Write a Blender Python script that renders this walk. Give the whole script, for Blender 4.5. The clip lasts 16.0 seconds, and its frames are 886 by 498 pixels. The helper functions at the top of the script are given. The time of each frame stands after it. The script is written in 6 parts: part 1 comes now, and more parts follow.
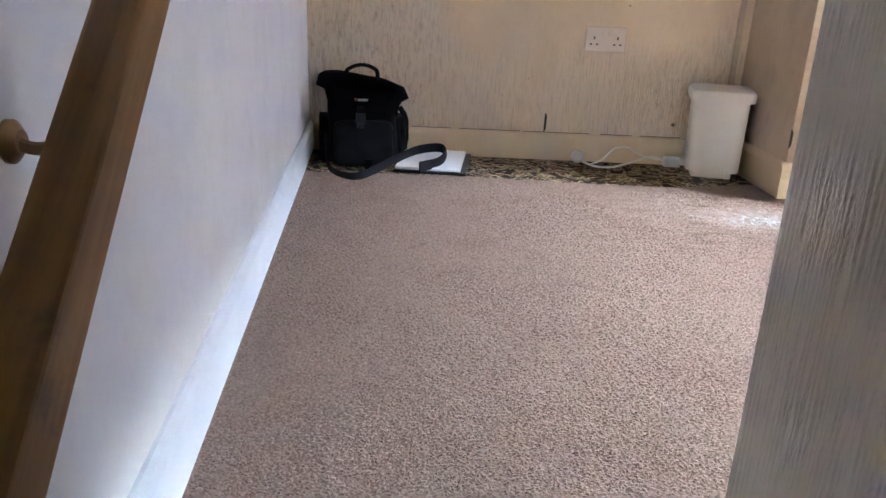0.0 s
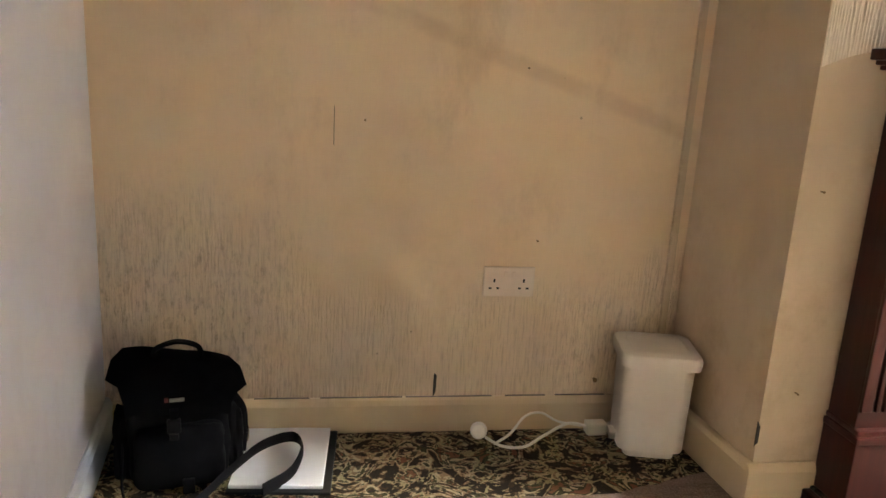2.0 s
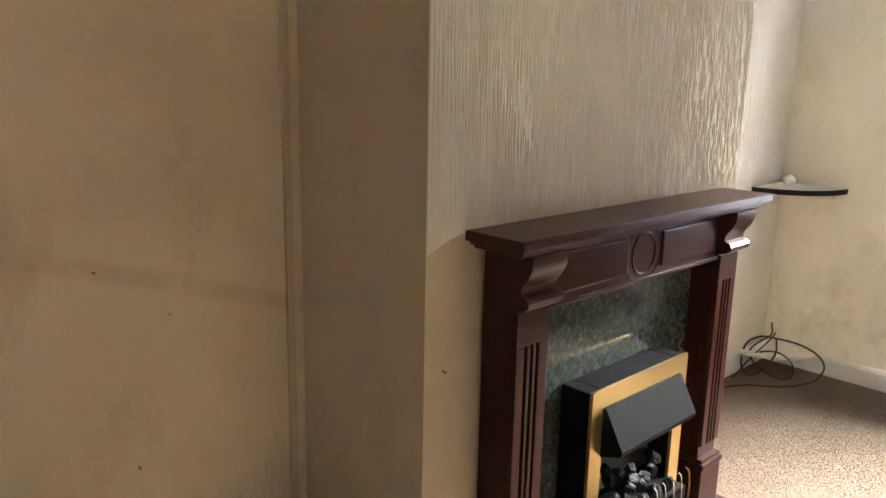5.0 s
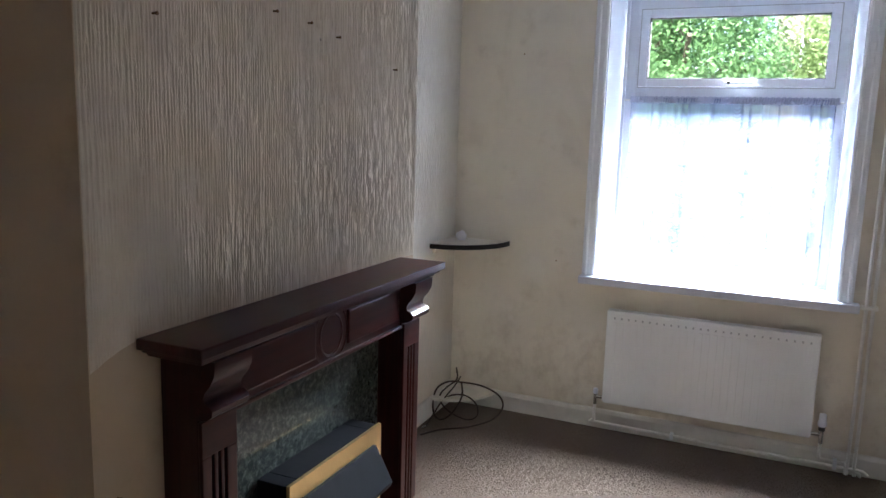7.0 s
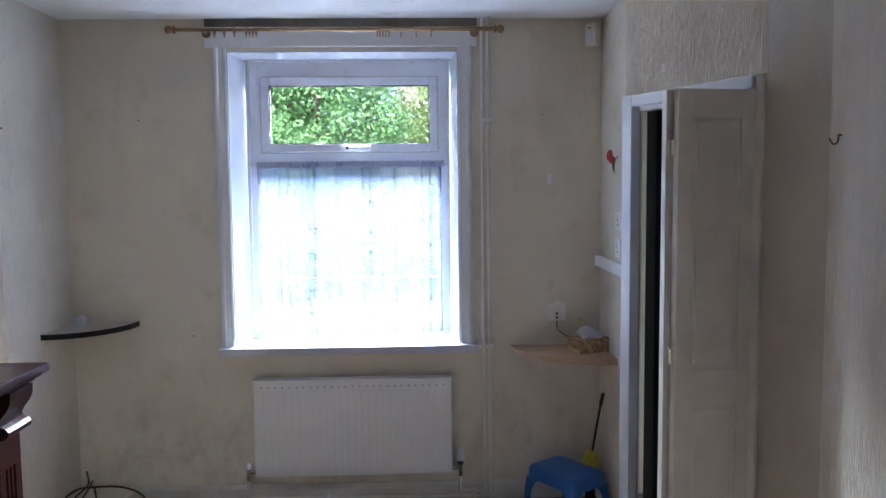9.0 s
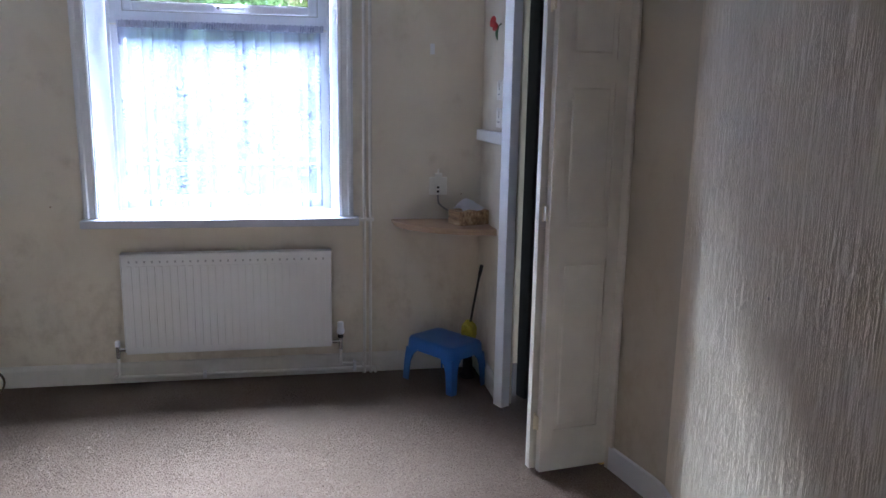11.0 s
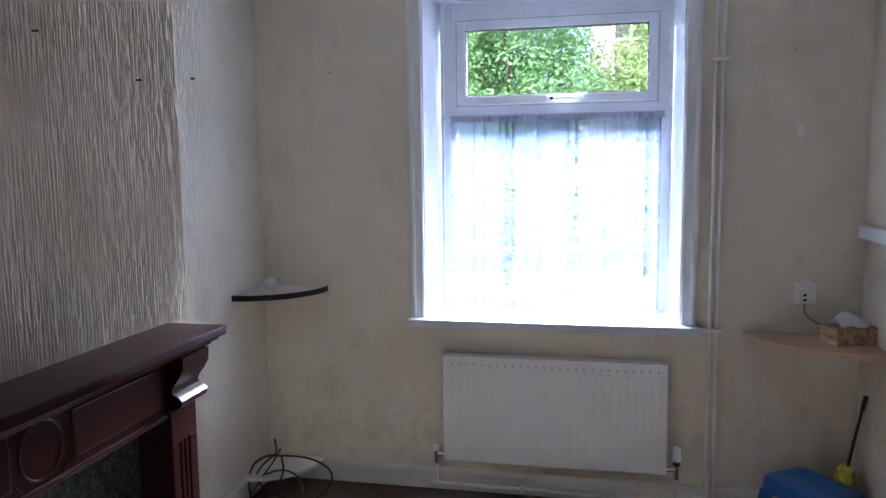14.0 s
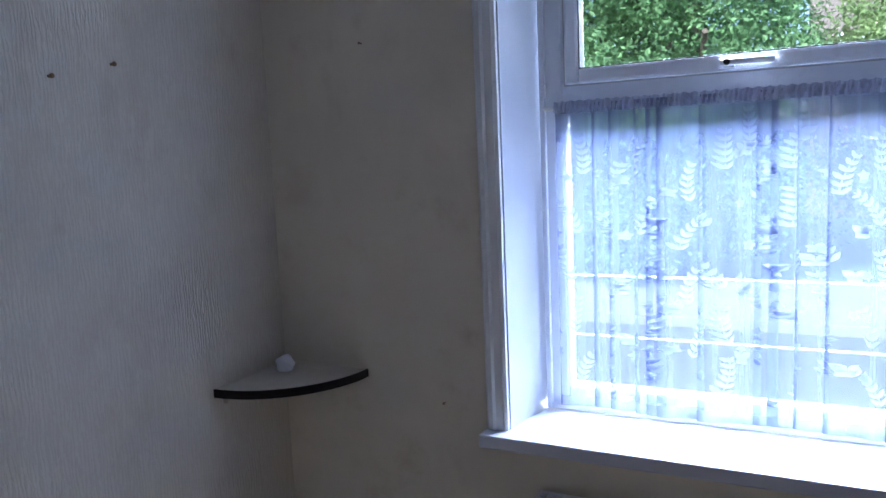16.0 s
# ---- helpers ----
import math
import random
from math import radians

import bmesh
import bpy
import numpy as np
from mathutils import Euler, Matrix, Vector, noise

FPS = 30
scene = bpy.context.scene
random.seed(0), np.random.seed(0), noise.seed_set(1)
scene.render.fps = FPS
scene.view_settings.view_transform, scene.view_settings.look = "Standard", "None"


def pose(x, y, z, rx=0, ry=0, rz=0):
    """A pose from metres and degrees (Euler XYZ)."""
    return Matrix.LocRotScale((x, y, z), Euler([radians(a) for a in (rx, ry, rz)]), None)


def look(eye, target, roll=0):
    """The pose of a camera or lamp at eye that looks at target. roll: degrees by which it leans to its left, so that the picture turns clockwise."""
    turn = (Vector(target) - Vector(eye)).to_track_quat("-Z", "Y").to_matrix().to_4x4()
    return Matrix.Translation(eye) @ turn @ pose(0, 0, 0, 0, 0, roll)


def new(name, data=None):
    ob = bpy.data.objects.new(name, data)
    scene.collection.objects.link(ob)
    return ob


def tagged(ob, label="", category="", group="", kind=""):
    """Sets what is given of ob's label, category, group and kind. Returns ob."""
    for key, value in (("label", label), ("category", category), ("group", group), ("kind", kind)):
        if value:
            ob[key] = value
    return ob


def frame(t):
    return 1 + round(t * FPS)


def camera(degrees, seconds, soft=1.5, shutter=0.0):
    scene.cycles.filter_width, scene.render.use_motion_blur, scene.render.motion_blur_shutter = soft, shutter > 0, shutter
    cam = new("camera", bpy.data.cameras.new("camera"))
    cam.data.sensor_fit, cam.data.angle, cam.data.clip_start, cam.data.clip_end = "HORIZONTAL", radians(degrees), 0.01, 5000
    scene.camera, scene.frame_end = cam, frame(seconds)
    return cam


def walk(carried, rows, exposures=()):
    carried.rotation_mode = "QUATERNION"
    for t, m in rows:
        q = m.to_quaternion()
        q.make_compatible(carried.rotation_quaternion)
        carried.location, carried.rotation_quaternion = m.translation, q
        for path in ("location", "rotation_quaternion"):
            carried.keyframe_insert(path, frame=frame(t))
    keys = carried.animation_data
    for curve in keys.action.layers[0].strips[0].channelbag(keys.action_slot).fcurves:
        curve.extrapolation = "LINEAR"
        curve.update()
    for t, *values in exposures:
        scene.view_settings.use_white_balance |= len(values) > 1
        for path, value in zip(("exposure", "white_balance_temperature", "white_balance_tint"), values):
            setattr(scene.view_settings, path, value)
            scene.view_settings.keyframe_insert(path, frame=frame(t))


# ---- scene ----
cam = camera(60.8, 16.0)
PATH = [
    (0, (0.357, 0.456, 0.637), (0.338, 2.336, -0.045), 2.4),
    (0.5, (0.359, 0.588, 0.699), (0.379, 2.508, 0.138), 1.7),
    (1, (0.378, 0.88, 0.782), (0.452, 2.807, 0.252), 2.2),
    (1.5, (0.385, 1.087, 0.888), (0.487, 3.023, 0.397), 2.1),
    (2, (0.367, 1.318, 1.026), (0.684, 3.233, 0.545), 3.3),
    (2.5, (0.383, 1.425, 1.132), (0.937, 3.29, 0.673), 1.0),
    (3, (0.403, 1.594, 1.258), (1.111, 3.407, 0.798), -1.0),
    (3.5, (0.447, 1.639, 1.332), (1.451, 3.303, 0.861), 0.1),
    (3.7, (0.442, 1.643, 1.333), (1.559, 3.235, 0.868), 0.7),
    (5.8, (0.375, 1.718, 1.501), (1.872, 2.984, 1.111), 1.3),
    (6, (0.394, 1.716, 1.513), (1.97, 2.891, 1.147), 1.5),
    (6.5, (0.415, 1.7, 1.526), (2.115, 2.7, 1.192), 1.6),
    (7, (0.446, 1.7, 1.537), (2.251, 2.5, 1.22), 1.7),
    (7.5, (0.461, 1.681, 1.558), (2.349, 2.272, 1.264), 1.5),
    (7.8, (0.473, 1.651, 1.574), (2.401, 2.11, 1.304), 1.3),
    (8, (0.49, 1.655, 1.582), (2.438, 2.035, 1.335), 1.1),
    (8.5, (0.52, 1.627, 1.594), (2.506, 1.778, 1.408), 0.1),
    (9, (0.525, 1.627, 1.588), (2.518, 1.559, 1.424), -0.6),
    (9.2, (0.54, 1.612, 1.608), (2.522, 1.414, 1.428), -0.6),
    (11.3, (0.545, 1.593, 1.369), (2.473, 1.243, 0.969), 1.0),
    (11.5, (0.544, 1.586, 1.394), (2.486, 1.328, 0.991), 0.7),
    (12, (0.528, 1.59, 1.47), (2.488, 1.562, 1.072), -0.5),
    (12.5, (0.531, 1.599, 1.519), (2.503, 1.699, 1.206), -0.6),
    (13, (0.589, 1.626, 1.533), (2.554, 1.939, 1.328), -0.1),
    (13.5, (0.752, 1.696, 1.525), (2.702, 2.09, 1.32), -0.3),
    (14, (0.944, 1.743, 1.5), (2.889, 2.157, 1.279), -0.7),
    (14.5, (1.237, 1.763, 1.521), (3.18, 2.187, 1.314), -1.3),
    (15, (1.559, 1.682, 1.52), (3.5, 2.115, 1.312), -3.5),
    (15.5, (1.93, 1.639, 1.524), (3.829, 2.236, 1.328), -3.8),
    (16, (2.313, 1.745, 1.585), (4.081, 2.648, 1.342), -2.5),
]

walk(cam, [(t, look(eye, target, roll)) for t, eye, target, roll in PATH],
     exposures=[(0.0, 5.1, 5850, 12), (0.6, 4.7, 6500, 11), (1.5, 4.7, 7600, 10), (2.5, 4.82, 7950, 10), (3.6, 4.72, 7850, 10), (6.0, 3.25, 7000, 10), (6.5, 2.85, 6350, 10), (7.2, 3.02, 6050, 11),
                (9.0, 2.67, 5700, 12), (12.5, 2.72, 5650, 13), (14.0, 2.72, 5700, 13), (14.5, 2.4, 5600, 13), (15.0, 2.02, 5400, 14), (16.0, 1.72, 5250, 15)])

# ---- light: overcast day through the window ----
world = bpy.data.worlds.new("sky")
scene.world = world
world.use_nodes = True
wn, wl = world.node_tree.nodes, world.node_tree.links
sky = wn.new("ShaderNodeTexSky")
sky.sky_type = "NISHITA"
sky.sun_disc = False
sky.sun_elevation, sky.sun_rotation = radians(52), radians(-60)
sky.air_density, sky.dust_density, sky.ozone_density = 1.0, 3.0, 1.0
wn["Background"].inputs["Strength"].default_value = 0.15
wl.new(sky.outputs["Color"], wn["Background"].inputs["Color"])
sun = new("sun", bpy.data.lights.new("sun", "SUN"))
sun.data.energy, sun.data.angle, sun.data.color = 4.6, radians(4), (1.0, 0.96, 0.9)
sun.matrix_basis = look((-6, 3, 12), (4, 0, 0))

# area lamp added out of view, close over the window, in place of bright sky
glow = new("sky_fill_lamp", bpy.data.lights.new("sky_fill_lamp", "AREA"))
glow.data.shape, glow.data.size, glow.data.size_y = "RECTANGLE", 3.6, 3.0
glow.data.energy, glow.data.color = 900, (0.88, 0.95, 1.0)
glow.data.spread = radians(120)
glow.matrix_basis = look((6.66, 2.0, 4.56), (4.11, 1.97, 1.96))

# ---- materials ----


class Nodes:
    """A node tree being written: each call adds one node and returns its output."""

    def __init__(self, name):
        self.mat = bpy.data.materials.new(name)
        self.mat.use_nodes = True
        self.t = self.mat.node_tree
        self.bsdf = self.t.nodes["Principled BSDF"]
        self.out = self.t.nodes["Material Output"]
        self.co = self.t.nodes.new("ShaderNodeTexCoord").outputs["Object"]

    def link(self, value, socket):
        if isinstance(value, bpy.types.NodeSocket):
            self.t.links.new(value, socket)
        elif isinstance(value, tuple) and len(value) == 3 and socket.type == "RGBA":
            socket.default_value = (*value, 1)
        else:
            socket.default_value = value

    def stretch(self, scale, rot=(0, 0, 0), loc=(0, 0, 0)):
        n = self.t.nodes.new("ShaderNodeMapping")
        n.inputs["Scale"].default_value = scale
        n.inputs["Rotation"].default_value = rot
        n.inputs["Location"].default_value = loc
        self.t.links.new(self.co, n.inputs["Vector"])
        return n.outputs["Vector"]

    def noise(self, scale, detail=3.0, rough=0.55, vec=None, distort=0.0):
        n = self.t.nodes.new("ShaderNodeTexNoise")
        self.t.links.new(vec or self.co, n.inputs["Vector"])
        n.inputs["Scale"].default_value, n.inputs["Detail"].default_value = scale, detail
        n.inputs["Roughness"].default_value, n.inputs["Distortion"].default_value = rough, distort
        return n.outputs["Fac"]

    def voronoi(self, scale, vec=None, feature="F1", out="Distance"):
        n = self.t.nodes.new("ShaderNodeTexVoronoi")
        n.feature = feature
        self.t.links.new(vec or self.co, n.inputs["Vector"])
        n.inputs["Scale"].default_value = scale
        return n.outputs[out]

    def ramp(self, fac, *stops, interp="LINEAR"):
        n = self.t.nodes.new("ShaderNodeValToRGB")
        n.color_ramp.interpolation = interp
        e = n.color_ramp.elements
        while len(e) < len(stops):
            e.new(0.5)
        for el, (p, c) in zip(e, stops):
            el.position = p
            el.color = (*c, 1) if isinstance(c, tuple) else (c, c, c, 1)
        self.t.links.new(fac, n.inputs["Fac"])
        return n.outputs["Color"]

    def math(self, op, a, b=0.0, clamp=False):
        n = self.t.nodes.new("ShaderNodeMath")
        n.operation, n.use_clamp = op, clamp
        self.link(a, n.inputs[0])
        self.link(b, n.inputs[1])
        return n.outputs[0]

    def step(self, value, lo, hi):
        n = self.t.nodes.new("ShaderNodeMapRange")
        n.interpolation_type = "SMOOTHSTEP"
        self.link(value, n.inputs["Value"])
        n.inputs["From Min"].default_value, n.inputs["From Max"].default_value = lo, hi
        return n.outputs["Result"]

    def xyz(self):
        n = self.t.nodes.new("ShaderNodeSeparateXYZ")
        self.t.links.new(self.co, n.inputs[0])
        return n.outputs

    def mix(self, fac, a, b, mode="MIX"):
        n = self.t.nodes.new("ShaderNodeMix")
        n.data_type, n.blend_type = "RGBA", mode
        self.link(fac, n.inputs[0])
        self.link(a, n.inputs[6])
        self.link(b, n.inputs[7])
        return n.outputs[2]

    def bump(self, height, strength, dist):
        n = self.t.nodes.new("ShaderNodeBump")
        n.inputs["Strength"].default_value, n.inputs["Distance"].default_value = strength, dist
        self.t.links.new(height, n.inputs["Height"])
        return n.outputs["Normal"]

    def done(self, color=None, rough=0.6, metal=0.0, normal=None, spec=0.5):
        b = self.bsdf.inputs
        if color is not None:
            self.link(color, b["Base Color"])
        self.link(rough, b["Roughness"])
        b["Metallic"].default_value = metal
        b["Specular IOR Level"].default_value = spec
        if normal is not None:
            self.link(normal, b["Normal"])
        return self.mat


def plain(name, color, rough=0.5, metal=0.0, var=0.12, scale=14.0, grain=180.0, depth=0.0006, bump=0.25, spec=0.5):
    """Paint, plastic or metal with faint stains and grain."""
    n = Nodes(name)
    dark = tuple(c * (1 - var) for c in color)
    lite = tuple(min(1.0, c * (1 + var * 0.5)) for c in color)
    c = n.ramp(n.noise(scale, 5), (0.3, dark), (0.7, lite))
    g = n.noise(grain, 3)
    r = n.ramp(n.noise(scale * 2.3, 4), (0.3, max(0.02, rough - 0.03)), (0.7, min(1.0, rough + 0.05)))
    return n.done(c, r, metal, n.bump(g, bump, depth), spec)


def ribbed_paper(name, base, dirt, relief=1.0, stained=False):
    """Blown wallpaper with fine uneven upright ribs, painted over, with damp and scuffs."""
    n = Nodes(name)
    x, y, z = n.xyz()
    along = n.math("ADD", x, n.math("MULTIPLY", y, 0.3))
    sway = n.math("MULTIPLY", n.noise(1.0, 4, 0.65, n.stretch((34, 34, 7))), 24.0)
    wave = n.math("SINE", n.math("ADD", n.math("MULTIPLY", along, 640.0), sway))
    fine = n.noise(1.0, 2.5, 0.6, n.stretch((170, 170, 16), loc=(2, 1, 4)), 0.4)
    broken = n.noise(1.0, 2, 0.5, n.stretch((60, 60, 22), loc=(3, 5, 1)))
    ribs = n.math("ADD", n.math("MULTIPLY", wave, 0.15), fine)
    height = n.math("MULTIPLY", n.step(ribs, 0.40, 0.60), n.step(broken, 0.25, 0.5))
    big = n.noise(1.6, 5, 0.6)
    blotch = n.noise(6.0, 6, 0.65, n.stretch((1, 1, 0.45)))
    col = n.mix(n.step(big, 0.35, 0.7), base, tuple(c * 0.86 for c in base))
    col = n.mix(n.math("MULTIPLY", n.step(blotch, 0.52, 0.75), 0.35), col, dirt)
    # shade between the ribs put into the colour: grooves darker than ridges
    grime_shade = n.math("MULTIPLY", n.step(height, 0.6, 0.1), 0.02 if stained else 0.10 + 0.26 * relief)
    if stained:
        edge = n.math("ADD", z, n.math("MULTIPLY", n.noise(1.0, 4, 0.6, n.stretch((4, 4, 1.6))), -0.62))
        rise = n.math("ADD", n.math("MULTIPLY", n.step(x, 0.50, 0.05), 0.30), n.math("MULTIPLY", n.step(x, 0.95, 1.3), 0.10))
        low = n.step(n.math("SUBTRACT", edge, rise), 0.13, -0.05)
        streak = n.noise(1.0, 3, 0.65, n.stretch((210, 210, 12)), 0.4)
        col = n.mix(n.math("MULTIPLY", low, 0.55), col, (0.86, 0.745, 0.59))
        col = n.mix(n.math("MULTIPLY", low, n.math("MULTIPLY", n.step(streak, 0.48, 0.66), 0.32)), col, (0.33, 0.24, 0.15))
        # mouldy patches low down, worst in the corner by the chimney breast
        mould = n.math("MULTIPLY", n.step(x, 0.85, 1.28), n.step(n.math("ADD", z, n.math("MULTIPLY", n.noise(7.0, 5, 0.7), -0.45)), 0.34, 0.02))
        mould = n.math("ADD", mould, n.math("MULTIPLY", n.step(x, 0.45, 0.12), n.step(n.math("ADD", z, n.math("MULTIPLY", n.noise(6.0, 5, 0.7), -0.5)), 0.55, 0.1)), True)
        spores = n.math("MULTIPLY", n.step(n.noise(1.0, 5, 0.75, n.stretch((70, 70, 26))), 0.48, 0.70), 0.50)
        col = n.mix(n.math("MULTIPLY", mould, spores), col, (0.22, 0.15, 0.09))
        grime_shade = n.math("ADD", grime_shade, n.math("MULTIPLY", low, 0.1))
        height = n.math("MULTIPLY", height, n.math("ADD", n.math("MULTIPLY", low, 0.5), 0.03))
        # pale brown tide mark that falls across the wall
        line = n.math("ABSOLUTE", n.math("ADD", n.math("ADD", z, n.math("MULTIPLY", x, 0.33)), -1.318))
        band = n.math("MULTIPLY", n.step(line, 0.035, 0.008), n.math("MULTIPLY", n.step(n.noise(5.0, 4), 0.35, 0.65), 0.26))
        col = n.mix(band, col, (0.42, 0.27, 0.17))
    col = n.mix(grime_shade, col, dirt)
    specks = n.step(n.voronoi(7.0), 0.035, 0.015)
    col = n.mix(n.math("MULTIPLY", specks, 0.5), col, (0.12, 0.09, 0.06))
    nrm = n.bump(height, 1.0, 0.0036 * relief)
    return n.done(col, 0.62, 0.0, nrm, 0.35)


def relief_paint(name, base, dirt):
    """Old emulsion over blown wallpaper: the ribs themselves are modelled."""
    n = Nodes(name)
    col = n.mix(n.step(n.noise(1.5, 5, 0.6), 0.35, 0.7), base, tuple(c * 0.88 for c in base))
    col = n.mix(n.math("MULTIPLY", n.step(n.noise(6.0, 6, 0.65, n.stretch((1, 1, 0.45))), 0.52, 0.75), 0.30), col, dirt)
    col = n.mix(n.math("MULTIPLY", n.step(n.noise(1.0, 3, 0.6, n.stretch((150, 150, 14))), 0.5, 0.72), 0.10), col, dirt)
    col = n.mix(n.math("MULTIPLY", n.step(n.voronoi(6.0), 0.032, 0.014), 0.6), col, (0.12, 0.09, 0.06))
    return n.done(col, 0.6, 0.0, n.bump(n.noise(1.0, 4, 0.65, n.stretch((330, 330, 110))), 0.8, 0.0022), 0.35)


def painted_wall(name, base, dirt, rough=0.7):
    n = Nodes(name)
    z = n.xyz()[2]
    big = n.noise(1.3, 5, 0.6)
    mid = n.noise(5.0, 6, 0.65)
    col = n.mix(n.step(big, 0.35, 0.7), base, tuple(c * 0.88 for c in base))
    col = n.mix(n.math("MULTIPLY", n.step(mid, 0.55, 0.78), 0.4), col, dirt)
    scuff = n.noise(1.0, 5, 0.7, n.stretch((8, 8, 6)))
    low = n.step(n.math("ADD", z, n.math("MULTIPLY", mid, -0.7)), 0.55, -0.05)
    col = n.mix(n.math("MULTIPLY", low, n.math("MULTIPLY", n.step(scuff, 0.42, 0.7), 0.42)), col, dirt)
    smear = n.step(n.noise(1.0, 4, 0.6, n.stretch((2.6, 2.6, 1.1), loc=(5, 2, 1)), 0.8), 0.56, 0.72)
    col = n.mix(n.math("MULTIPLY", smear, 0.20), col, dirt)
    specks = n.step(n.voronoi(3.4), 0.022, 0.010)
    col = n.mix(n.math("MULTIPLY", specks, 0.6), col, (0.14, 0.11, 0.08))
    h = n.math("ADD", n.noise(34, 5, 0.6), n.math("MULTIPLY", n.noise(170, 3), 0.35))
    return n.done(col, rough, 0.0, n.bump(h, 0.3, 0.0025), 0.35)


def carpet_pile():
    n = Nodes("carpet_pile")
    x, y, z = n.xyz()
    tuft = n.noise(230, 3, 0.7)
    cell = n.voronoi(170)
    clump = n.noise(26, 4, 0.6)
    big = n.noise(2.2, 5, 0.62)
    c = n.ramp(tuft, (0.28, (0.13, 0.08, 0.062)), (0.5, (0.26, 0.18, 0.145)), (0.72, (0.40, 0.305, 0.255)))
    c = n.mix(n.math("MULTIPLY", n.step(clump, 0.35, 0.68), 0.35), c, (0.27, 0.18, 0.145))
    c = n.mix(n.math("MULTIPLY", n.step(big, 0.5, 0.72), 0.4), c, (0.25, 0.18, 0.145))
    spots = n.step(n.voronoi(2.6), 0.05, 0.02)
    c = n.mix(n.math("MULTIPLY", spots, 0.55), c, (0.10, 0.075, 0.06))
    # soiled strip below the window, darkened further to offset the bright floor
    soil_dim = n.step(n.math("ADD", x, n.math("MULTIPLY", n.noise(2.4, 5, 0.65), 0.9)), 2.5, 3.6)
    c = n.mix(n.math("MULTIPLY", soil_dim, 0.5), c, (0.16, 0.128, 0.10))
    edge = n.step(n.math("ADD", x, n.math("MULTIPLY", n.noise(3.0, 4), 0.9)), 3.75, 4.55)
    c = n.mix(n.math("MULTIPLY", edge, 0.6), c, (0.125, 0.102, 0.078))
    # bleached, threadbare patch by the hearth
    px, py = n.math("MULTIPLY", n.math("ADD", x, -1.30), 1.6), n.math("MULTIPLY", n.math("ADD", y, -2.58), 3.0)
    d = n.math("SQRT", n.math("ADD", n.math("MULTIPLY", px, px), n.math("MULTIPLY", py, py)))
    worn = n.step(n.math("ADD", d, n.math("MULTIPLY", n.noise(14, 5, 0.7), 0.7)), 0.85, 0.45)
    ring = n.math("MULTIPLY", n.step(d, 1.5, 0.8), n.step(n.noise(1.0, 4, 0.65, n.stretch((7, 38, 1))), 0.50, 0.62))
    c = n.mix(n.math("MULTIPLY", ring, 0.7), c, (0.13, 0.085, 0.06))
    bare = n.ramp(n.noise(34, 5, 0.7), (0.35, (0.22, 0.165, 0.13)), (0.55, (0.30, 0.25, 0.215)), (0.72, (0.41, 0.375, 0.34)))
    c = n.mix(worn, c, bare)
    h = n.math("ADD", n.math("ADD", tuft, n.math("MULTIPLY", cell, -0.7)), n.math("MULTIPLY", clump, 0.8))
    return n.done(c, 0.95, 0.0, n.bump(h, 1.0, 0.008), 0.1)


def old_rug():
    n = Nodes("patterned_carpet")
    v = n.stretch((1, 1, 0.0))
    swirl = n.noise(10, 2.5, 0.55, v, 2.4)
    leaf = n.noise(19, 2.0, 0.5, v, 2.2)
    c = n.ramp(swirl, (0.0, (0.018, 0.014, 0.011)), (0.44, (0.05, 0.03, 0.018)), (0.48, (0.30, 0.20, 0.12)),
               (0.52, (0.50, 0.40, 0.26)), (0.56, (0.06, 0.055, 0.028)), (0.63, (0.20, 0.09, 0.05)), interp="CONSTANT")
    c = n.mix(n.math("MULTIPLY", n.step(leaf, 0.58, 0.6), 0.85), c, (0.40, 0.33, 0.19))
    c = n.mix(n.math("MULTIPLY", n.step(n.noise(32, 2, 0.5, v, 1.6), 0.58, 0.60), 0.85), c, (0.02, 0.016, 0.012))
    fine = n.noise(300, 3)
    c = n.mix(n.math("MULTIPLY", fine, 0.25), c, (0.10, 0.08, 0.06))
    return n.done(c, 0.95, 0.0, n.bump(fine, 0.8, 0.004), 0.1)


def mahogany(name, along):
    n = Nodes(name)
    grain = n.noise(1.0, 4, 0.55, n.stretch(along), 0.2)
    c = n.ramp(grain, (0.3, (0.027, 0.0050, 0.0040)), (0.55, (0.039, 0.0072, 0.0055)), (0.8, (0.056, 0.0108, 0.0075)))
    return n.done(c, 0.30, 0.0, None, 0.30)


def green_marble():
    n = Nodes("green_marble")
    a = n.noise(52, 8, 0.8, None, 0.5)
    b = n.noise(70, 5, 0.7)
    c = n.ramp(a, (0.30, (0.013, 0.019, 0.018)), (0.48, (0.040, 0.050, 0.046)), (0.60, (0.105, 0.12, 0.108)), (0.74, (0.27, 0.285, 0.26)))
    c = n.mix(n.math("MULTIPLY", n.step(b, 0.55, 0.7), 0.5), c, (0.015, 0.022, 0.02))
    return n.done(c, 0.05, 0.0, None, 0.5)


def pine():
    n = Nodes("stained_pine")
    grain = n.noise(1.0, 6, 0.6, n.stretch((55, 4, 55)), 0.4)
    c = n.ramp(grain, (0.3, (0.25, 0.115, 0.030)), (0.55, (0.41, 0.21, 0.065)), (0.75, (0.52, 0.28, 0.10)))
    knot = n.step(n.voronoi(5.0), 0.09, 0.03)
    c = n.mix(n.math("MULTIPLY", knot, 0.8), c, (0.07, 0.03, 0.014))
    worn = n.step(n.noise(11, 5, 0.7), 0.6, 0.72)
    c = n.mix(n.math("MULTIPLY", worn, 0.5), c, (0.10, 0.05, 0.025))
    return n.done(c, 0.42, 0.0, n.bump(grain, 0.25, 0.001), 0.5)


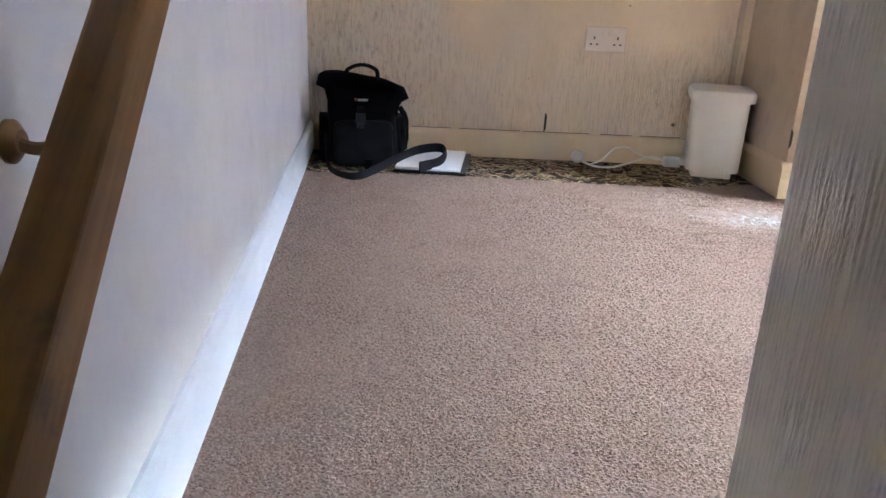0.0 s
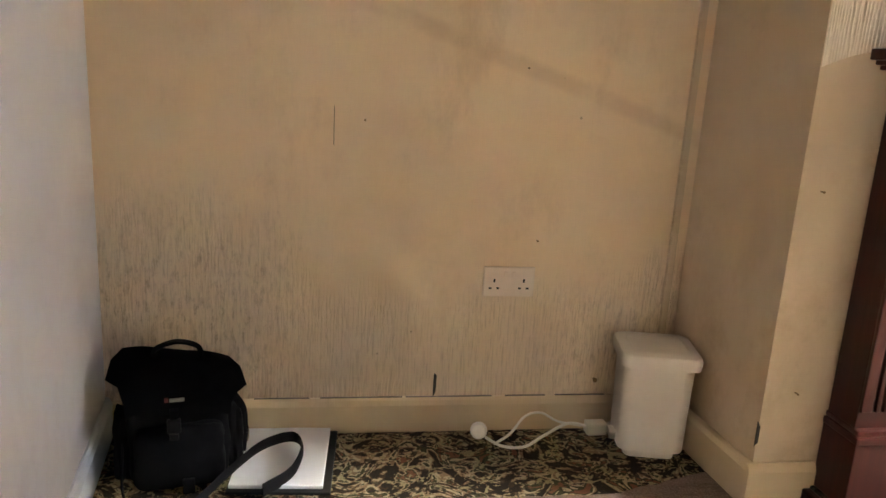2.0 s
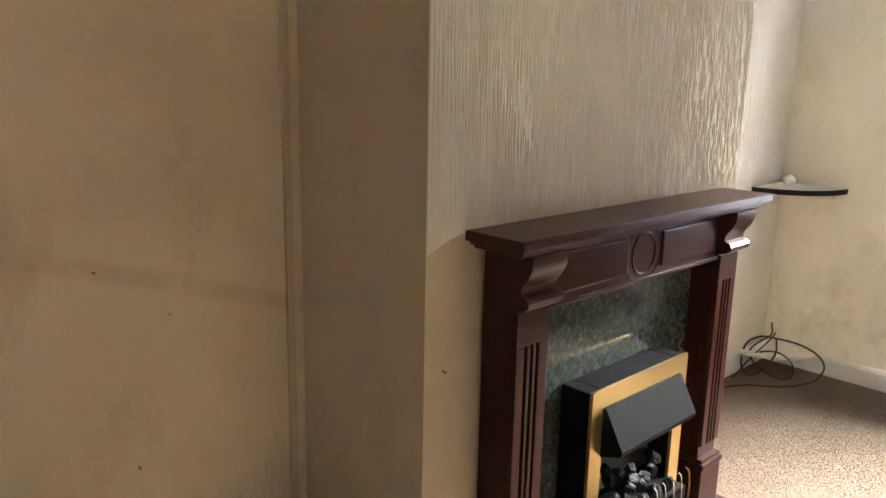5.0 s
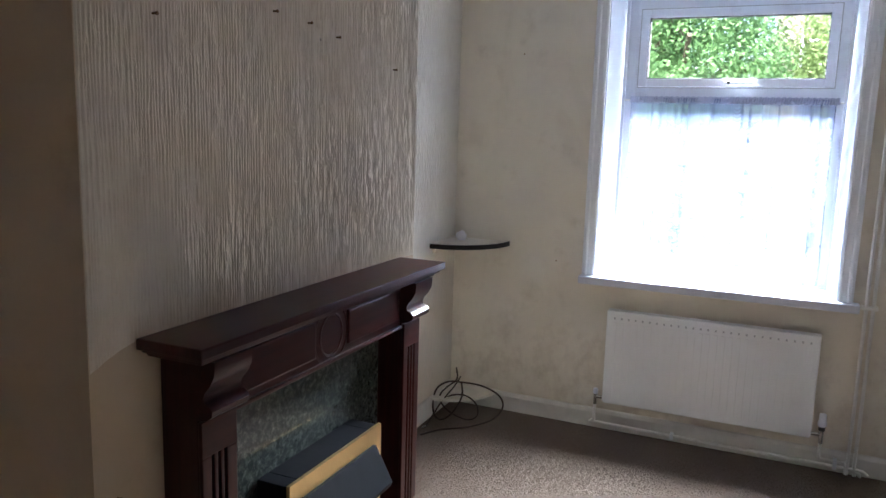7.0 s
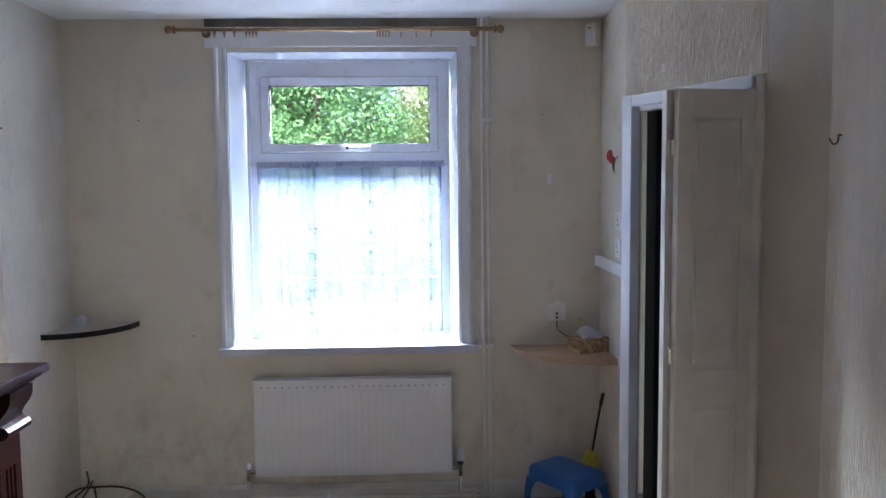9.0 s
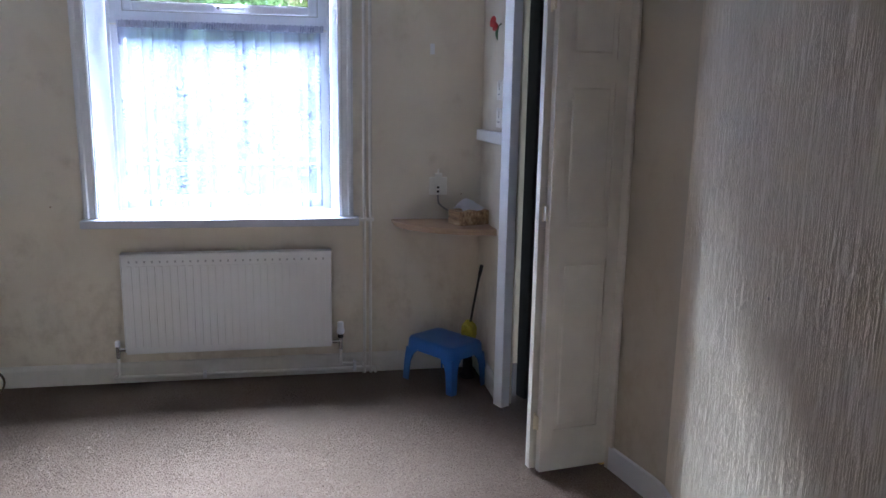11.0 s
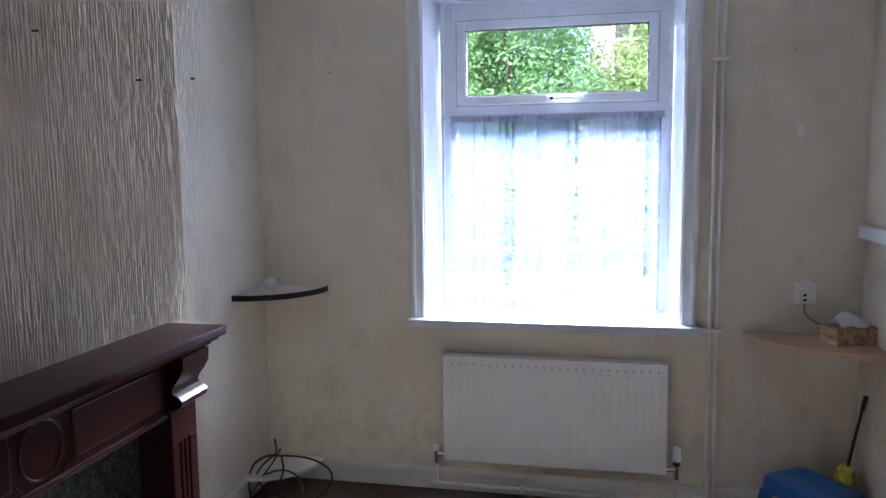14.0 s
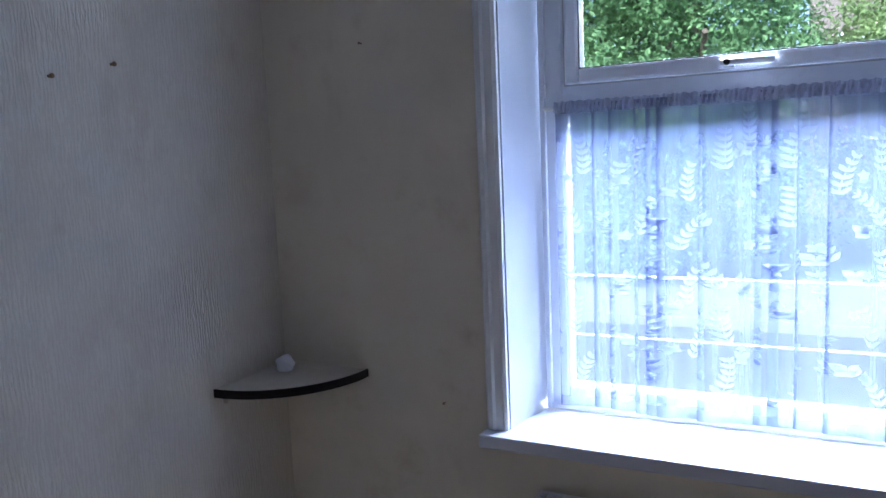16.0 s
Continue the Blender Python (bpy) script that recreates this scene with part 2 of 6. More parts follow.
def lace(name, cover, hems=False, glow_through=(0.095, 0.11, 0.19), front=(0.42, 0.45, 0.60)):
    """Net: threads that scatter daylight both ways, with open holes between."""
    n = Nodes(name)
    z = n.xyz()[2]
    thread = n.math("ADD", n.math("MULTIPLY", n.noise(1.0, 2, 0.5, n.stretch((400, 400, 60))), 0.10), cover - 0.05)
    if hems:
        gather = n.step(n.noise(1.0, 2.5, 0.6, n.stretch((0.01, 30, 0.35)), 0.3), 0.42, 0.62)
        thread = n.math("ADD", thread, n.math("MULTIPLY", gather, 0.16))
        hem = n.math("MULTIPLY", n.step(z, 0.882, 0.876), 0.16)
        head = n.math("MULTIPLY", n.step(z, 1.684, 1.690), 0.45)
        tight = n.math("MULTIPLY", n.step(z, 1.54, 1.69), 0.30)
        thread = n.math("ADD", n.math("ADD", thread, tight), n.math("MAXIMUM", hem, head))
    t = n.t
    tr, tl, df = t.nodes.new("ShaderNodeBsdfTransparent"), t.nodes.new("ShaderNodeBsdfTranslucent"), t.nodes.new("ShaderNodeBsdfDiffuse")
    tr.inputs["Color"].default_value = (0.96, 0.98, 1.0, 1)
    tl.inputs["Color"].default_value = (*glow_through, 1)
    df.inputs["Color"].default_value = (*front, 1)
    cloth, net = t.nodes.new("ShaderNodeMixShader"), t.nodes.new("ShaderNodeMixShader")
    cloth.inputs[0].default_value = 0.4
    t.links.new(tl.outputs[0], cloth.inputs[1])
    t.links.new(df.outputs[0], cloth.inputs[2])
    t.links.new(thread, net.inputs[0])
    t.links.new(tr.outputs[0], net.inputs[1])
    t.links.new(cloth.outputs[0], net.inputs[2])
    t.links.new(net.outputs[0], n.out.inputs["Surface"])
    return n.mat


def clear_glass():
    n = Nodes("window_glass")
    t = n.t
    tr, gl, fr, mx = (t.nodes.new("ShaderNode" + k) for k in ("BsdfTransparent", "BsdfGlossy", "Fresnel", "MixShader"))
    tr.inputs["Color"].default_value = (0.95, 0.97, 0.96, 1)
    gl.inputs["Roughness"].default_value = 0.02
    fr.inputs["IOR"].default_value = 1.45
    t.links.new(fr.outputs[0], mx.inputs[0])
    t.links.new(tr.outputs[0], mx.inputs[1])
    t.links.new(gl.outputs[0], mx.inputs[2])
    t.links.new(mx.outputs[0], n.out.inputs["Surface"])
    return n.mat


def leaf_mat(name, a, b):
    n = Nodes(name)
    rndv = n.t.nodes.new("ShaderNodeNewGeometry").outputs["Random Per Island"]
    c = n.ramp(rndv, (0.0, a), (0.7, b), (1.0, tuple(min(1, k * 1.15) for k in b)))
    c = n.mix(n.math("MULTIPLY", n.step(n.noise(0.7, 3), 0.4, 0.7), 0.4), c, a)
    tl, mx = n.t.nodes.new("ShaderNodeBsdfTranslucent"), n.t.nodes.new("ShaderNodeMixShader")
    n.done(c, 0.6, 0.0, None, 0.2)
    n.t.links.new(c, tl.inputs["Color"])
    mx.inputs[0].default_value = 0.45
    n.t.links.new(n.bsdf.outputs[0], mx.inputs[1])
    n.t.links.new(tl.outputs[0], mx.inputs[2])
    n.t.links.new(mx.outputs[0], n.out.inputs["Surface"])
    return n.mat


M = {
    "back": ribbed_paper("damp_cream_paper", (0.83, 0.655, 0.445), (0.46, 0.32, 0.19), 1.0, stained=True),
    "relief": relief_paint("ribbed_relief_paint", (0.85, 0.765, 0.63), (0.50, 0.41, 0.30)),
    # the next two repeat the relief paint, dimmed and warmed for their walls' light
    "relief_dim": relief_paint("dimmed_relief_paint", (0.74, 0.66, 0.535), (0.42, 0.335, 0.235)),
    "relief_warmed": relief_paint("warmed_relief_paint", (0.82, 0.72, 0.58), (0.45, 0.36, 0.26)),
    "alcove_paper": ribbed_paper("fine_ribbed_paper", (0.74, 0.685, 0.58), (0.48, 0.40, 0.30), 0.35),
    # cream paint again, darkened for the wall turned away from the window
    "cream_shade": painted_wall("shaded_cream_paint", (0.56, 0.505, 0.405), (0.36, 0.29, 0.20)),
    "alcove": painted_wall("cream_paint", (0.72, 0.655, 0.54), (0.42, 0.34, 0.24)),
    "cream": painted_wall("warm_cream_paint", (0.66, 0.53, 0.37), (0.42, 0.30, 0.18)),
    "white_wall": painted_wall("off_white_paint", (0.80, 0.785, 0.76), (0.66, 0.63, 0.59)),
    "ceiling": painted_wall("ceiling_white", (0.80, 0.79, 0.77), (0.62, 0.58, 0.52)),
    "gloss": plain("white_gloss", (0.76, 0.765, 0.78), 0.34, var=0.03, scale=4, bump=0.05),
    "old_white": plain("old_white_gloss", (0.66, 0.63, 0.575), 0.4, var=0.14, scale=7, bump=0.08),
    # white gloss for skirting, sill and reveal, darkened and blued to suit strong daylight
    "stair_gloss": plain("dimmed_bluish_gloss", (0.66, 0.68, 0.72), 0.45, var=0.08, scale=5, bump=0.06),
    "sill_gloss_dimmed": plain("sill_gloss_dimmed", (0.56, 0.58, 0.65), 0.22, var=0.03, scale=4, bump=0.04),
    "pipe_white": plain("pipe_white_gloss", (0.76, 0.735, 0.69), 0.35, var=0.10, scale=9, bump=0.05),
    "cream_gloss": plain("cream_gloss", (0.68, 0.54, 0.35), 0.4, var=0.08, scale=4, bump=0.05),
    "upvc": plain("upvc", (0.75, 0.77, 0.82), 0.28, var=0.02, scale=4, bump=0.03),
    "pale_brass": plain("pale_brass", (0.80, 0.74, 0.58), 0.42, 1.0, var=0.1),
    "door": plain("door_paint", (0.70, 0.66, 0.58), 0.4, var=0.10, scale=6),
    "rad": plain("radiator_enamel", (0.78, 0.78, 0.775), 0.36, var=0.04, scale=4, bump=0.05),
    # grey that stands for shade in the radiator dimples and round the casement
    "rad_shade": plain("shade_grey", (0.45, 0.45, 0.45), 0.5, var=0.05),
    "pile": carpet_pile(),
    "rug": old_rug(),
    "mahogany": mahogany("mahogany", (2.5, 60, 60)),
    "mahogany_up": mahogany("mahogany_upright", (70, 70, 2.5)),
    "marble": green_marble(),
    "pine": pine(),
    "lace": lace("net_cloth", 0.40, True),
    # paler net for the heading: the backlight it lacks is put into the colour
    "lace_head": lace("gathered_net", 0.92, glow_through=(0.30, 0.33, 0.46), front=(0.84, 0.85, 0.92)),
    "lace_figure": lace("net_figures", 0.78, glow_through=(0.18, 0.20, 0.30)),
    "glass": clear_glass(),
    "brass": plain("brass", (0.80, 0.58, 0.26), 0.33, 1.0, var=0.04, bump=0.05),
    "old_brass": plain("aged_brass", (0.30, 0.20, 0.11), 0.32, 1.0, var=0.25, scale=40),
    "chrome": plain("chrome", (0.7, 0.7, 0.7), 0.18, 1.0),
    "black": plain("black_enamel", (0.008, 0.009, 0.0115), 0.6, var=0.15, bump=0.03, spec=0.07),
    "coal": plain("coal", (0.011, 0.011, 0.012), 0.7, var=0.5, scale=60, depth=0.004, bump=0.8),
    "smoke": plain("smoked_panel", (0.11, 0.10, 0.095), 0.3),
    "nylon": plain("black_nylon", (0.006, 0.006, 0.008), 0.85, var=0.3, scale=20, grain=600, depth=0.001, bump=0.6, spec=0.12),
    "webbing": plain("black_webbing", (0.007, 0.007, 0.009), 0.8, var=0.25, grain=500, depth=0.001, bump=0.6, spec=0.12),
    "buckle": plain("black_plastic", (0.012, 0.012, 0.014), 0.5, spec=0.25),
    "paper": plain("white_paper", (0.82, 0.82, 0.86), 0.6, var=0.03),
    "tissue": plain("tissue", (0.84, 0.84, 0.86), 0.8, var=0.04),
    "bin": plain("ivory_plastic", (0.78, 0.73, 0.64), 0.38, var=0.06, scale=10),
    "old_plastic": plain("yellowed_plastic", (0.80, 0.68, 0.55), 0.35, var=0.06),
    "plastic": plain("white_plastic", (0.80, 0.77, 0.70), 0.35, var=0.06),
    "dark_slot": plain("dark_slot", (0.02, 0.018, 0.015), 0.6),
    "blue": plain("blue_plastic", (0.035, 0.14, 0.42), 0.33, var=0.12, scale=9),
    "yellow": plain("yellow_bristle", (0.55, 0.50, 0.05), 0.8, var=0.3, scale=40, depth=0.004, bump=0.8),
    "card": plain("cardboard", (0.46, 0.32, 0.21), 0.85, var=0.12, scale=8),
    "edging": plain("dark_edging", (0.011, 0.008, 0.008), 0.45, spec=0.15),
    "shelf_top": plain("cream_laminate", (0.66, 0.61, 0.52), 0.4, var=0.12),
    "dull_red": plain("dull_red_print", (0.16, 0.03, 0.025), 0.7),
    "red": plain("red_cloth", (0.60, 0.06, 0.06), 0.7, var=0.3, scale=60),
    "green": plain("leaf_cloth", (0.05, 0.12, 0.03), 0.7),
    "cable": plain("brown_cable", (0.045, 0.022, 0.015), 0.45),
    "grey_cable": plain("grey_cable", (0.30, 0.28, 0.26), 0.5),
    # near-black colour that carries the shade inside the cupboard
    "near_black": plain("shade_black_plaster", (0.016, 0.014, 0.012), 0.9, var=0.3, scale=3),
    "grime_shade": plain("sooty_board", (0.20, 0.17, 0.14), 0.8, var=0.4, scale=6),
    "asphalt": plain("asphalt", (0.045, 0.045, 0.048), 0.85, var=0.25, scale=2, grain=60, depth=0.006, bump=0.7),
    "paving": plain("paving", (0.17, 0.165, 0.16), 0.85, var=0.2, scale=3, grain=60, depth=0.003),
    # the paving again, darkened against the lamp's spill outside the window
    "near_paving_dimmed": plain("near_paving_dimmed", (0.09, 0.088, 0.085), 0.85, var=0.2, scale=3, grain=60, depth=0.003),
    "grass": plain("grass", (0.06, 0.10, 0.03), 0.9, var=0.4, scale=4, grain=30, depth=0.03, bump=0.8),
    "bark": plain("bark", (0.11, 0.085, 0.06), 0.9, var=0.4, scale=12, grain=40, depth=0.02, bump=1.0),
    "leaf": leaf_mat("leaves", (0.085, 0.165, 0.065), (0.20, 0.34, 0.14)),
    "leaf_pale": leaf_mat("pale_leaves", (0.13, 0.195, 0.07), (0.26, 0.35, 0.14)),
    "brick": plain("brickwork", (0.20, 0.165, 0.14), 0.85, var=0.35, scale=9),
    "slate": plain("slate", (0.10, 0.10, 0.115), 0.6, var=0.3, scale=5),
    "fluff": plain("white_underlay", (0.42, 0.395, 0.37), 0.95, var=0.2, scale=60, depth=0.006, bump=0.9),
}

# tissue box: brown woven print
tb = Nodes("tissue_box_print")
wv = tb.noise(1.0, 3, 0.6, tb.stretch((6, 60, 40)))
M["tissue_box"] = tb.done(tb.ramp(wv, (0.35, (0.20, 0.11, 0.045)), (0.5, (0.42, 0.26, 0.12)), (0.65, (0.60, 0.45, 0.26))), 0.6)

# ---- mesh helpers ----


def box(bm, lo, hi, bevel=0.0, m=None):
    vs = [bm.verts.new((x, y, z)) for x in (lo[0], hi[0]) for y in (lo[1], hi[1]) for z in (lo[2], hi[2])]
    fs = [bm.faces.new([vs[i] for i in q]) for q in ((0, 1, 3, 2), (4, 6, 7, 5), (0, 4, 5, 1), (2, 3, 7, 6), (0, 2, 6, 4), (1, 5, 7, 3))]
    if m is not None:
        bmesh.ops.transform(bm, matrix=m, verts=vs)
    if bevel:
        es = list({e for f in fs for e in f.edges})
        bmesh.ops.bevel(bm, geom=es, offset=bevel, segments=2, profile=0.6, affect="EDGES")
    return bm


def prism(bm, poly, z0, z1, m=None, bevel=0.0):
    """Extrude a plan polygon (x, y) from z0 to z1."""
    a = [bm.verts.new((x, y, z0)) for x, y in poly]
    b = [bm.verts.new((x, y, z1)) for x, y in poly]
    n = len(poly)
    fs = [bm.faces.new(a[::-1]), bm.faces.new(b)]
    fs += [bm.faces.new((a[i], a[(i + 1) % n], b[(i + 1) % n], b[i])) for i in range(n)]
    if bevel:
        es = [e for e in fs[1].edges] + [e for e in fs[0].edges]
        r = bmesh.ops.bevel(bm, geom=es, offset=bevel, segments=2, profile=0.6, affect="EDGES")
    if m is not None:
        bmesh.ops.transform(bm, matrix=m, verts=[v for v in bm.verts])
    return bm


def lathe(bm, prof, m, seg=20):
    """Turn a profile of (radius, z) about z and set it at m."""
    rings = []
    for r, z in prof:
        rings.append([bm.verts.new(m @ Vector((r * math.cos(2 * math.pi * i / seg), r * math.sin(2 * math.pi * i / seg), z))) for i in range(seg)])
    for a, b in zip(rings, rings[1:]):
        for i in range(seg):
            bm.faces.new((a[i], a[(i + 1) % seg], b[(i + 1) % seg], b[i]))
    bm.faces.new(rings[0][::-1])
    bm.faces.new(rings[-1])
    return bm


def rod(bm, a, b, r, seg=14):
    a, b = Vector(a), Vector(b)
    q = (b - a).to_track_quat("Z", "Y").to_matrix().to_4x4()
    return lathe(bm, [(r, 0), (r, (b - a).length)], Matrix.Translation(a) @ q, seg)


def smooth_path(pts, n=8):
    """Catmull-Rom points through pts."""
    ps = [Vector(p) for p in pts]
    ps = [2 * ps[0] - ps[1], *ps, 2 * ps[-1] - ps[-2]]
    out = []
    for i in range(1, len(ps) - 2):
        p0, p1, p2, p3 = ps[i - 1:i + 3]
        for k in range(n):
            t = k / n
            out.append(0.5 * (2 * p1 + (p2 - p0) * t + (2 * p0 - 5 * p1 + 4 * p2 - p3) * t * t + (3 * p1 - p0 - 3 * p2 + p3) * t ** 3))
    return out + [ps[-2]]


def tube(bm, pts, rx, ry=None, seg=8, up=(0, 0, 1), n=8):
    """Sweep an ellipse (a strap when flat) along a smooth path."""
    ry = ry or rx
    path = smooth_path(pts, n)
    rings, side = [], None
    for i, p in enumerate(path):
        d = (path[min(i + 1, len(path) - 1)] - path[max(i - 1, 0)]).normalized()
        s = d.cross(Vector(up)) if side is None else side - d * side.dot(d)
        side = (s if s.length > 1e-5 else d.orthogonal()).normalized()
        u = side.cross(d)
        rings.append([bm.verts.new(p + side * rx * math.cos(2 * math.pi * k / seg) + u * ry * math.sin(2 * math.pi * k / seg)) for k in range(seg)])
    for a, b in zip(rings, rings[1:]):
        for k in range(seg):
            bm.faces.new((a[k], a[(k + 1) % seg], b[(k + 1) % seg], b[k]))
    bm.faces.new(rings[0][::-1])
    bm.faces.new(rings[-1])
    return bm


def part(name, bm, material, parent=None, label="", smooth=False):
    """Link a bmesh as one mesh object, under a thing or a part if given."""
    me = bpy.data.meshes.new(name)
    bmesh.ops.recalc_face_normals(bm, faces=bm.faces)
    bm.to_mesh(me)
    bm.free()
    me.materials.append(M[material] if isinstance(material, str) else material)
    if smooth:
        for p in me.polygons:
            p.use_smooth = True
        me.set_sharp_from_angle(angle=radians(38))
    ob = new(name, me)
    if parent is not None:
        ob.parent = parent
    if label:
        tagged(ob, label)
    return ob


def thing(name, label, category, group="", at=(0, 0, 0), rz=0.0):
    """An Empty at a thing's base, to carry its parts; parts are given in its own space."""
    ob = new(name)
    ob.empty_display_size = 0.05
    ob.matrix_basis = pose(*at, 0, 0, rz)
    return tagged(ob, label, category, group)


def structure(ob, label, category):
    return tagged(ob, label, category, kind="structure")


B = bmesh.new

# ---- plan ----
CEIL = 2.385
YB, XW, YD = 3.29, 4.19, 0.73          # back wall, window wall, short wall beside the door
BX0, BX1, BY = 1.42, 2.785, 2.85        # chimney breast


def left_x(y):
    return -0.022 - 0.103 * (y - 1.59)


def floor_z(x):
    """The old floor lifts a little towards the window."""
    t = min(max((x - 2.3) / 1.9, 0), 1)
    return 0.032 * t * t * (3 - 2 * t)


def slab(name, p, q, z0, z1, thick, material, label, category="wall"):
    """An upright wall whose face runs from p to q; its thickness lies to the left of that way."""
    p, q = Vector(p), Vector(q)
    d = (q - p).normalized()
    nrm = Vector((-d.y, d.x)) * thick
    bm = prism(B(), [tuple(p), tuple(q), tuple(q + nrm), tuple(p + nrm)], z0, z1)
    return structure(part(name, bm, material), label, category)


# ---- floor ----
YS = 1.22                                # top nosing of the stairs


def floor_sheet(bm, xs, y_lo, y_hi, top, thick):
    """A floor sheet with ends y_lo(x), y_hi(x), that follows the lift."""
    rows = []
    for x in xs:
        a, b = y_lo(x), y_hi(x)
        rows.append([(x, a), (x, b)])
    t = [[bm.verts.new((x, y, floor_z(x) + top)) for x, y in r] for r in rows]
    u = [[bm.verts.new((x, y, floor_z(x) + top - thick)) for x, y in r] for r in rows]
    for i in range(len(xs) - 1):
        bm.faces.new((t[i][0], t[i + 1][0], t[i + 1][1], t[i][1]))
        bm.faces.new((u[i][0], u[i][1], u[i + 1][1], u[i + 1][0]))
        bm.faces.new((t[i][0], u[i][0], u[i + 1][0], t[i + 1][0]))
        bm.faces.new((t[i][1], t[i + 1][1], u[i + 1][1], u[i][1]))
    for i in (0, -1):
        bm.faces.new((t[i][0], t[i][1], u[i][1], u[i][0]))
    return bm


rnd = random.Random(4)
xs_a = [-0.2 + i * (1.62 / 54) for i in range(55)]
cut = {round(x, 3): 2.925 + 0.012 * math.sin(x * 5) + rnd.uniform(-0.006, 0.006) + (0.0 if x < 1.1 else (x - 1.1) * 0.25) for x in xs_a}
bm = floor_sheet(B(), xs_a, lambda x: YS, lambda x: cut[round(x, 3)] if x > -0.15 else 2.82, 0.0, 0.012)
floor_sheet(bm, [1.42 + i * (2.785 - 1.42) / 6 for i in range(7)], lambda x: 0.2, lambda x: 2.86, 0.0, 0.012)
floor_sheet(bm, [2.785 + i * (4.2 - 2.785) / 14 for i in range(15)], lambda x: 0.2, lambda x: 3.3, 0.0, 0.012)
floor_sheet(bm, [0.64 + i * 0.78 / 6 for i in range(7)], lambda x: 0.2, lambda x: YS, 0.0, 0.012)
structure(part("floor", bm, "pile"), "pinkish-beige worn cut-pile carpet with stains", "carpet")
bm = floor_sheet(B(), [-0.25, 0.4, 1.0, 1.45], lambda x: 2.6, lambda x: 3.3, -0.006, 0.02)
structure(part("floor_old_carpet", bm, "rug"), "old dark floral patterned carpet strip by the wall", "carpet")
bm = floor_sheet(B(), [-0.4, 0.2, 0.655], lambda x: YS + 0.01, lambda x: 3.5, -0.026, 0.12)
floor_sheet(bm, [0.66, 1.0, 2.3, 2.8, 3.3, 3.8, 4.5], lambda x: -0.4, lambda x: 3.5, -0.026, 0.12)
structure(part("floor_boards", bm, "near_black"), "bare subfloor below the carpets", "floor")

# cut pile: short leaning tufts over the carpet


def pile_mat():
    n = Nodes("carpet_tufts")
    rndv = n.t.nodes.new("ShaderNodeNewGeometry").outputs["Random Per Island"]
    x, y, z = n.xyz()
    c = n.ramp(rndv, (0.0, (0.183, 0.127, 0.098)), (0.4, (0.223, 0.162, 0.127)), (0.8, (0.256, 0.191, 0.152)), (1.0, (0.30, 0.234, 0.188)))
    c = n.mix(n.math("MULTIPLY", n.step(n.noise(2.2, 5, 0.62), 0.5, 0.72), 0.4), c, (0.25, 0.18, 0.145))
    c = n.mix(n.math("MULTIPLY", n.step(n.noise(26, 4, 0.6), 0.4, 0.68), 0.35), c, (0.25, 0.165, 0.135))
    c = n.mix(n.math("MULTIPLY", n.step(n.noise(4.5, 6, 0.65, None, 1.0), 0.48, 0.62), 0.5), c, (0.18, 0.115, 0.09))
    ex_, ey_ = n.math("MULTIPLY", n.math("ADD", x, -1.30), 1.6), n.math("MULTIPLY", n.math("ADD", y, -2.58), 3.0)
    ed = n.math("SQRT", n.math("ADD", n.math("MULTIPLY", ex_, ex_), n.math("MULTIPLY", ey_, ey_)))
    ring = n.math("MULTIPLY", n.step(ed, 1.3, 0.5), n.step(n.noise(1.0, 4, 0.65, n.stretch((6, 26, 1))), 0.50, 0.62))
    c = n.mix(n.math("MULTIPLY", ring, 0.65), c, (0.13, 0.085, 0.06))
    # soil towards the window, deepened to tone down the lamp-lit floor
    soil_dim = n.step(n.math("ADD", x, n.math("MULTIPLY", n.noise(2.4, 5, 0.65), 0.9)), 2.5, 3.6)
    c = n.mix(n.math("MULTIPLY", soil_dim, 0.5), c, (0.16, 0.128, 0.10))
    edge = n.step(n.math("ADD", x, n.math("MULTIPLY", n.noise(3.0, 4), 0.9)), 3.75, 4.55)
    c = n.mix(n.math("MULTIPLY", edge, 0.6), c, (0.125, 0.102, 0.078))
    spots = n.step(n.voronoi(2.6), 0.05, 0.02)
    c = n.mix(n.math("MULTIPLY", spots, 0.55), c, (0.10, 0.075, 0.06))
    return n.done(c, 0.95, 0.0, None, 0.1)


M["tufts"] = pile_mat()


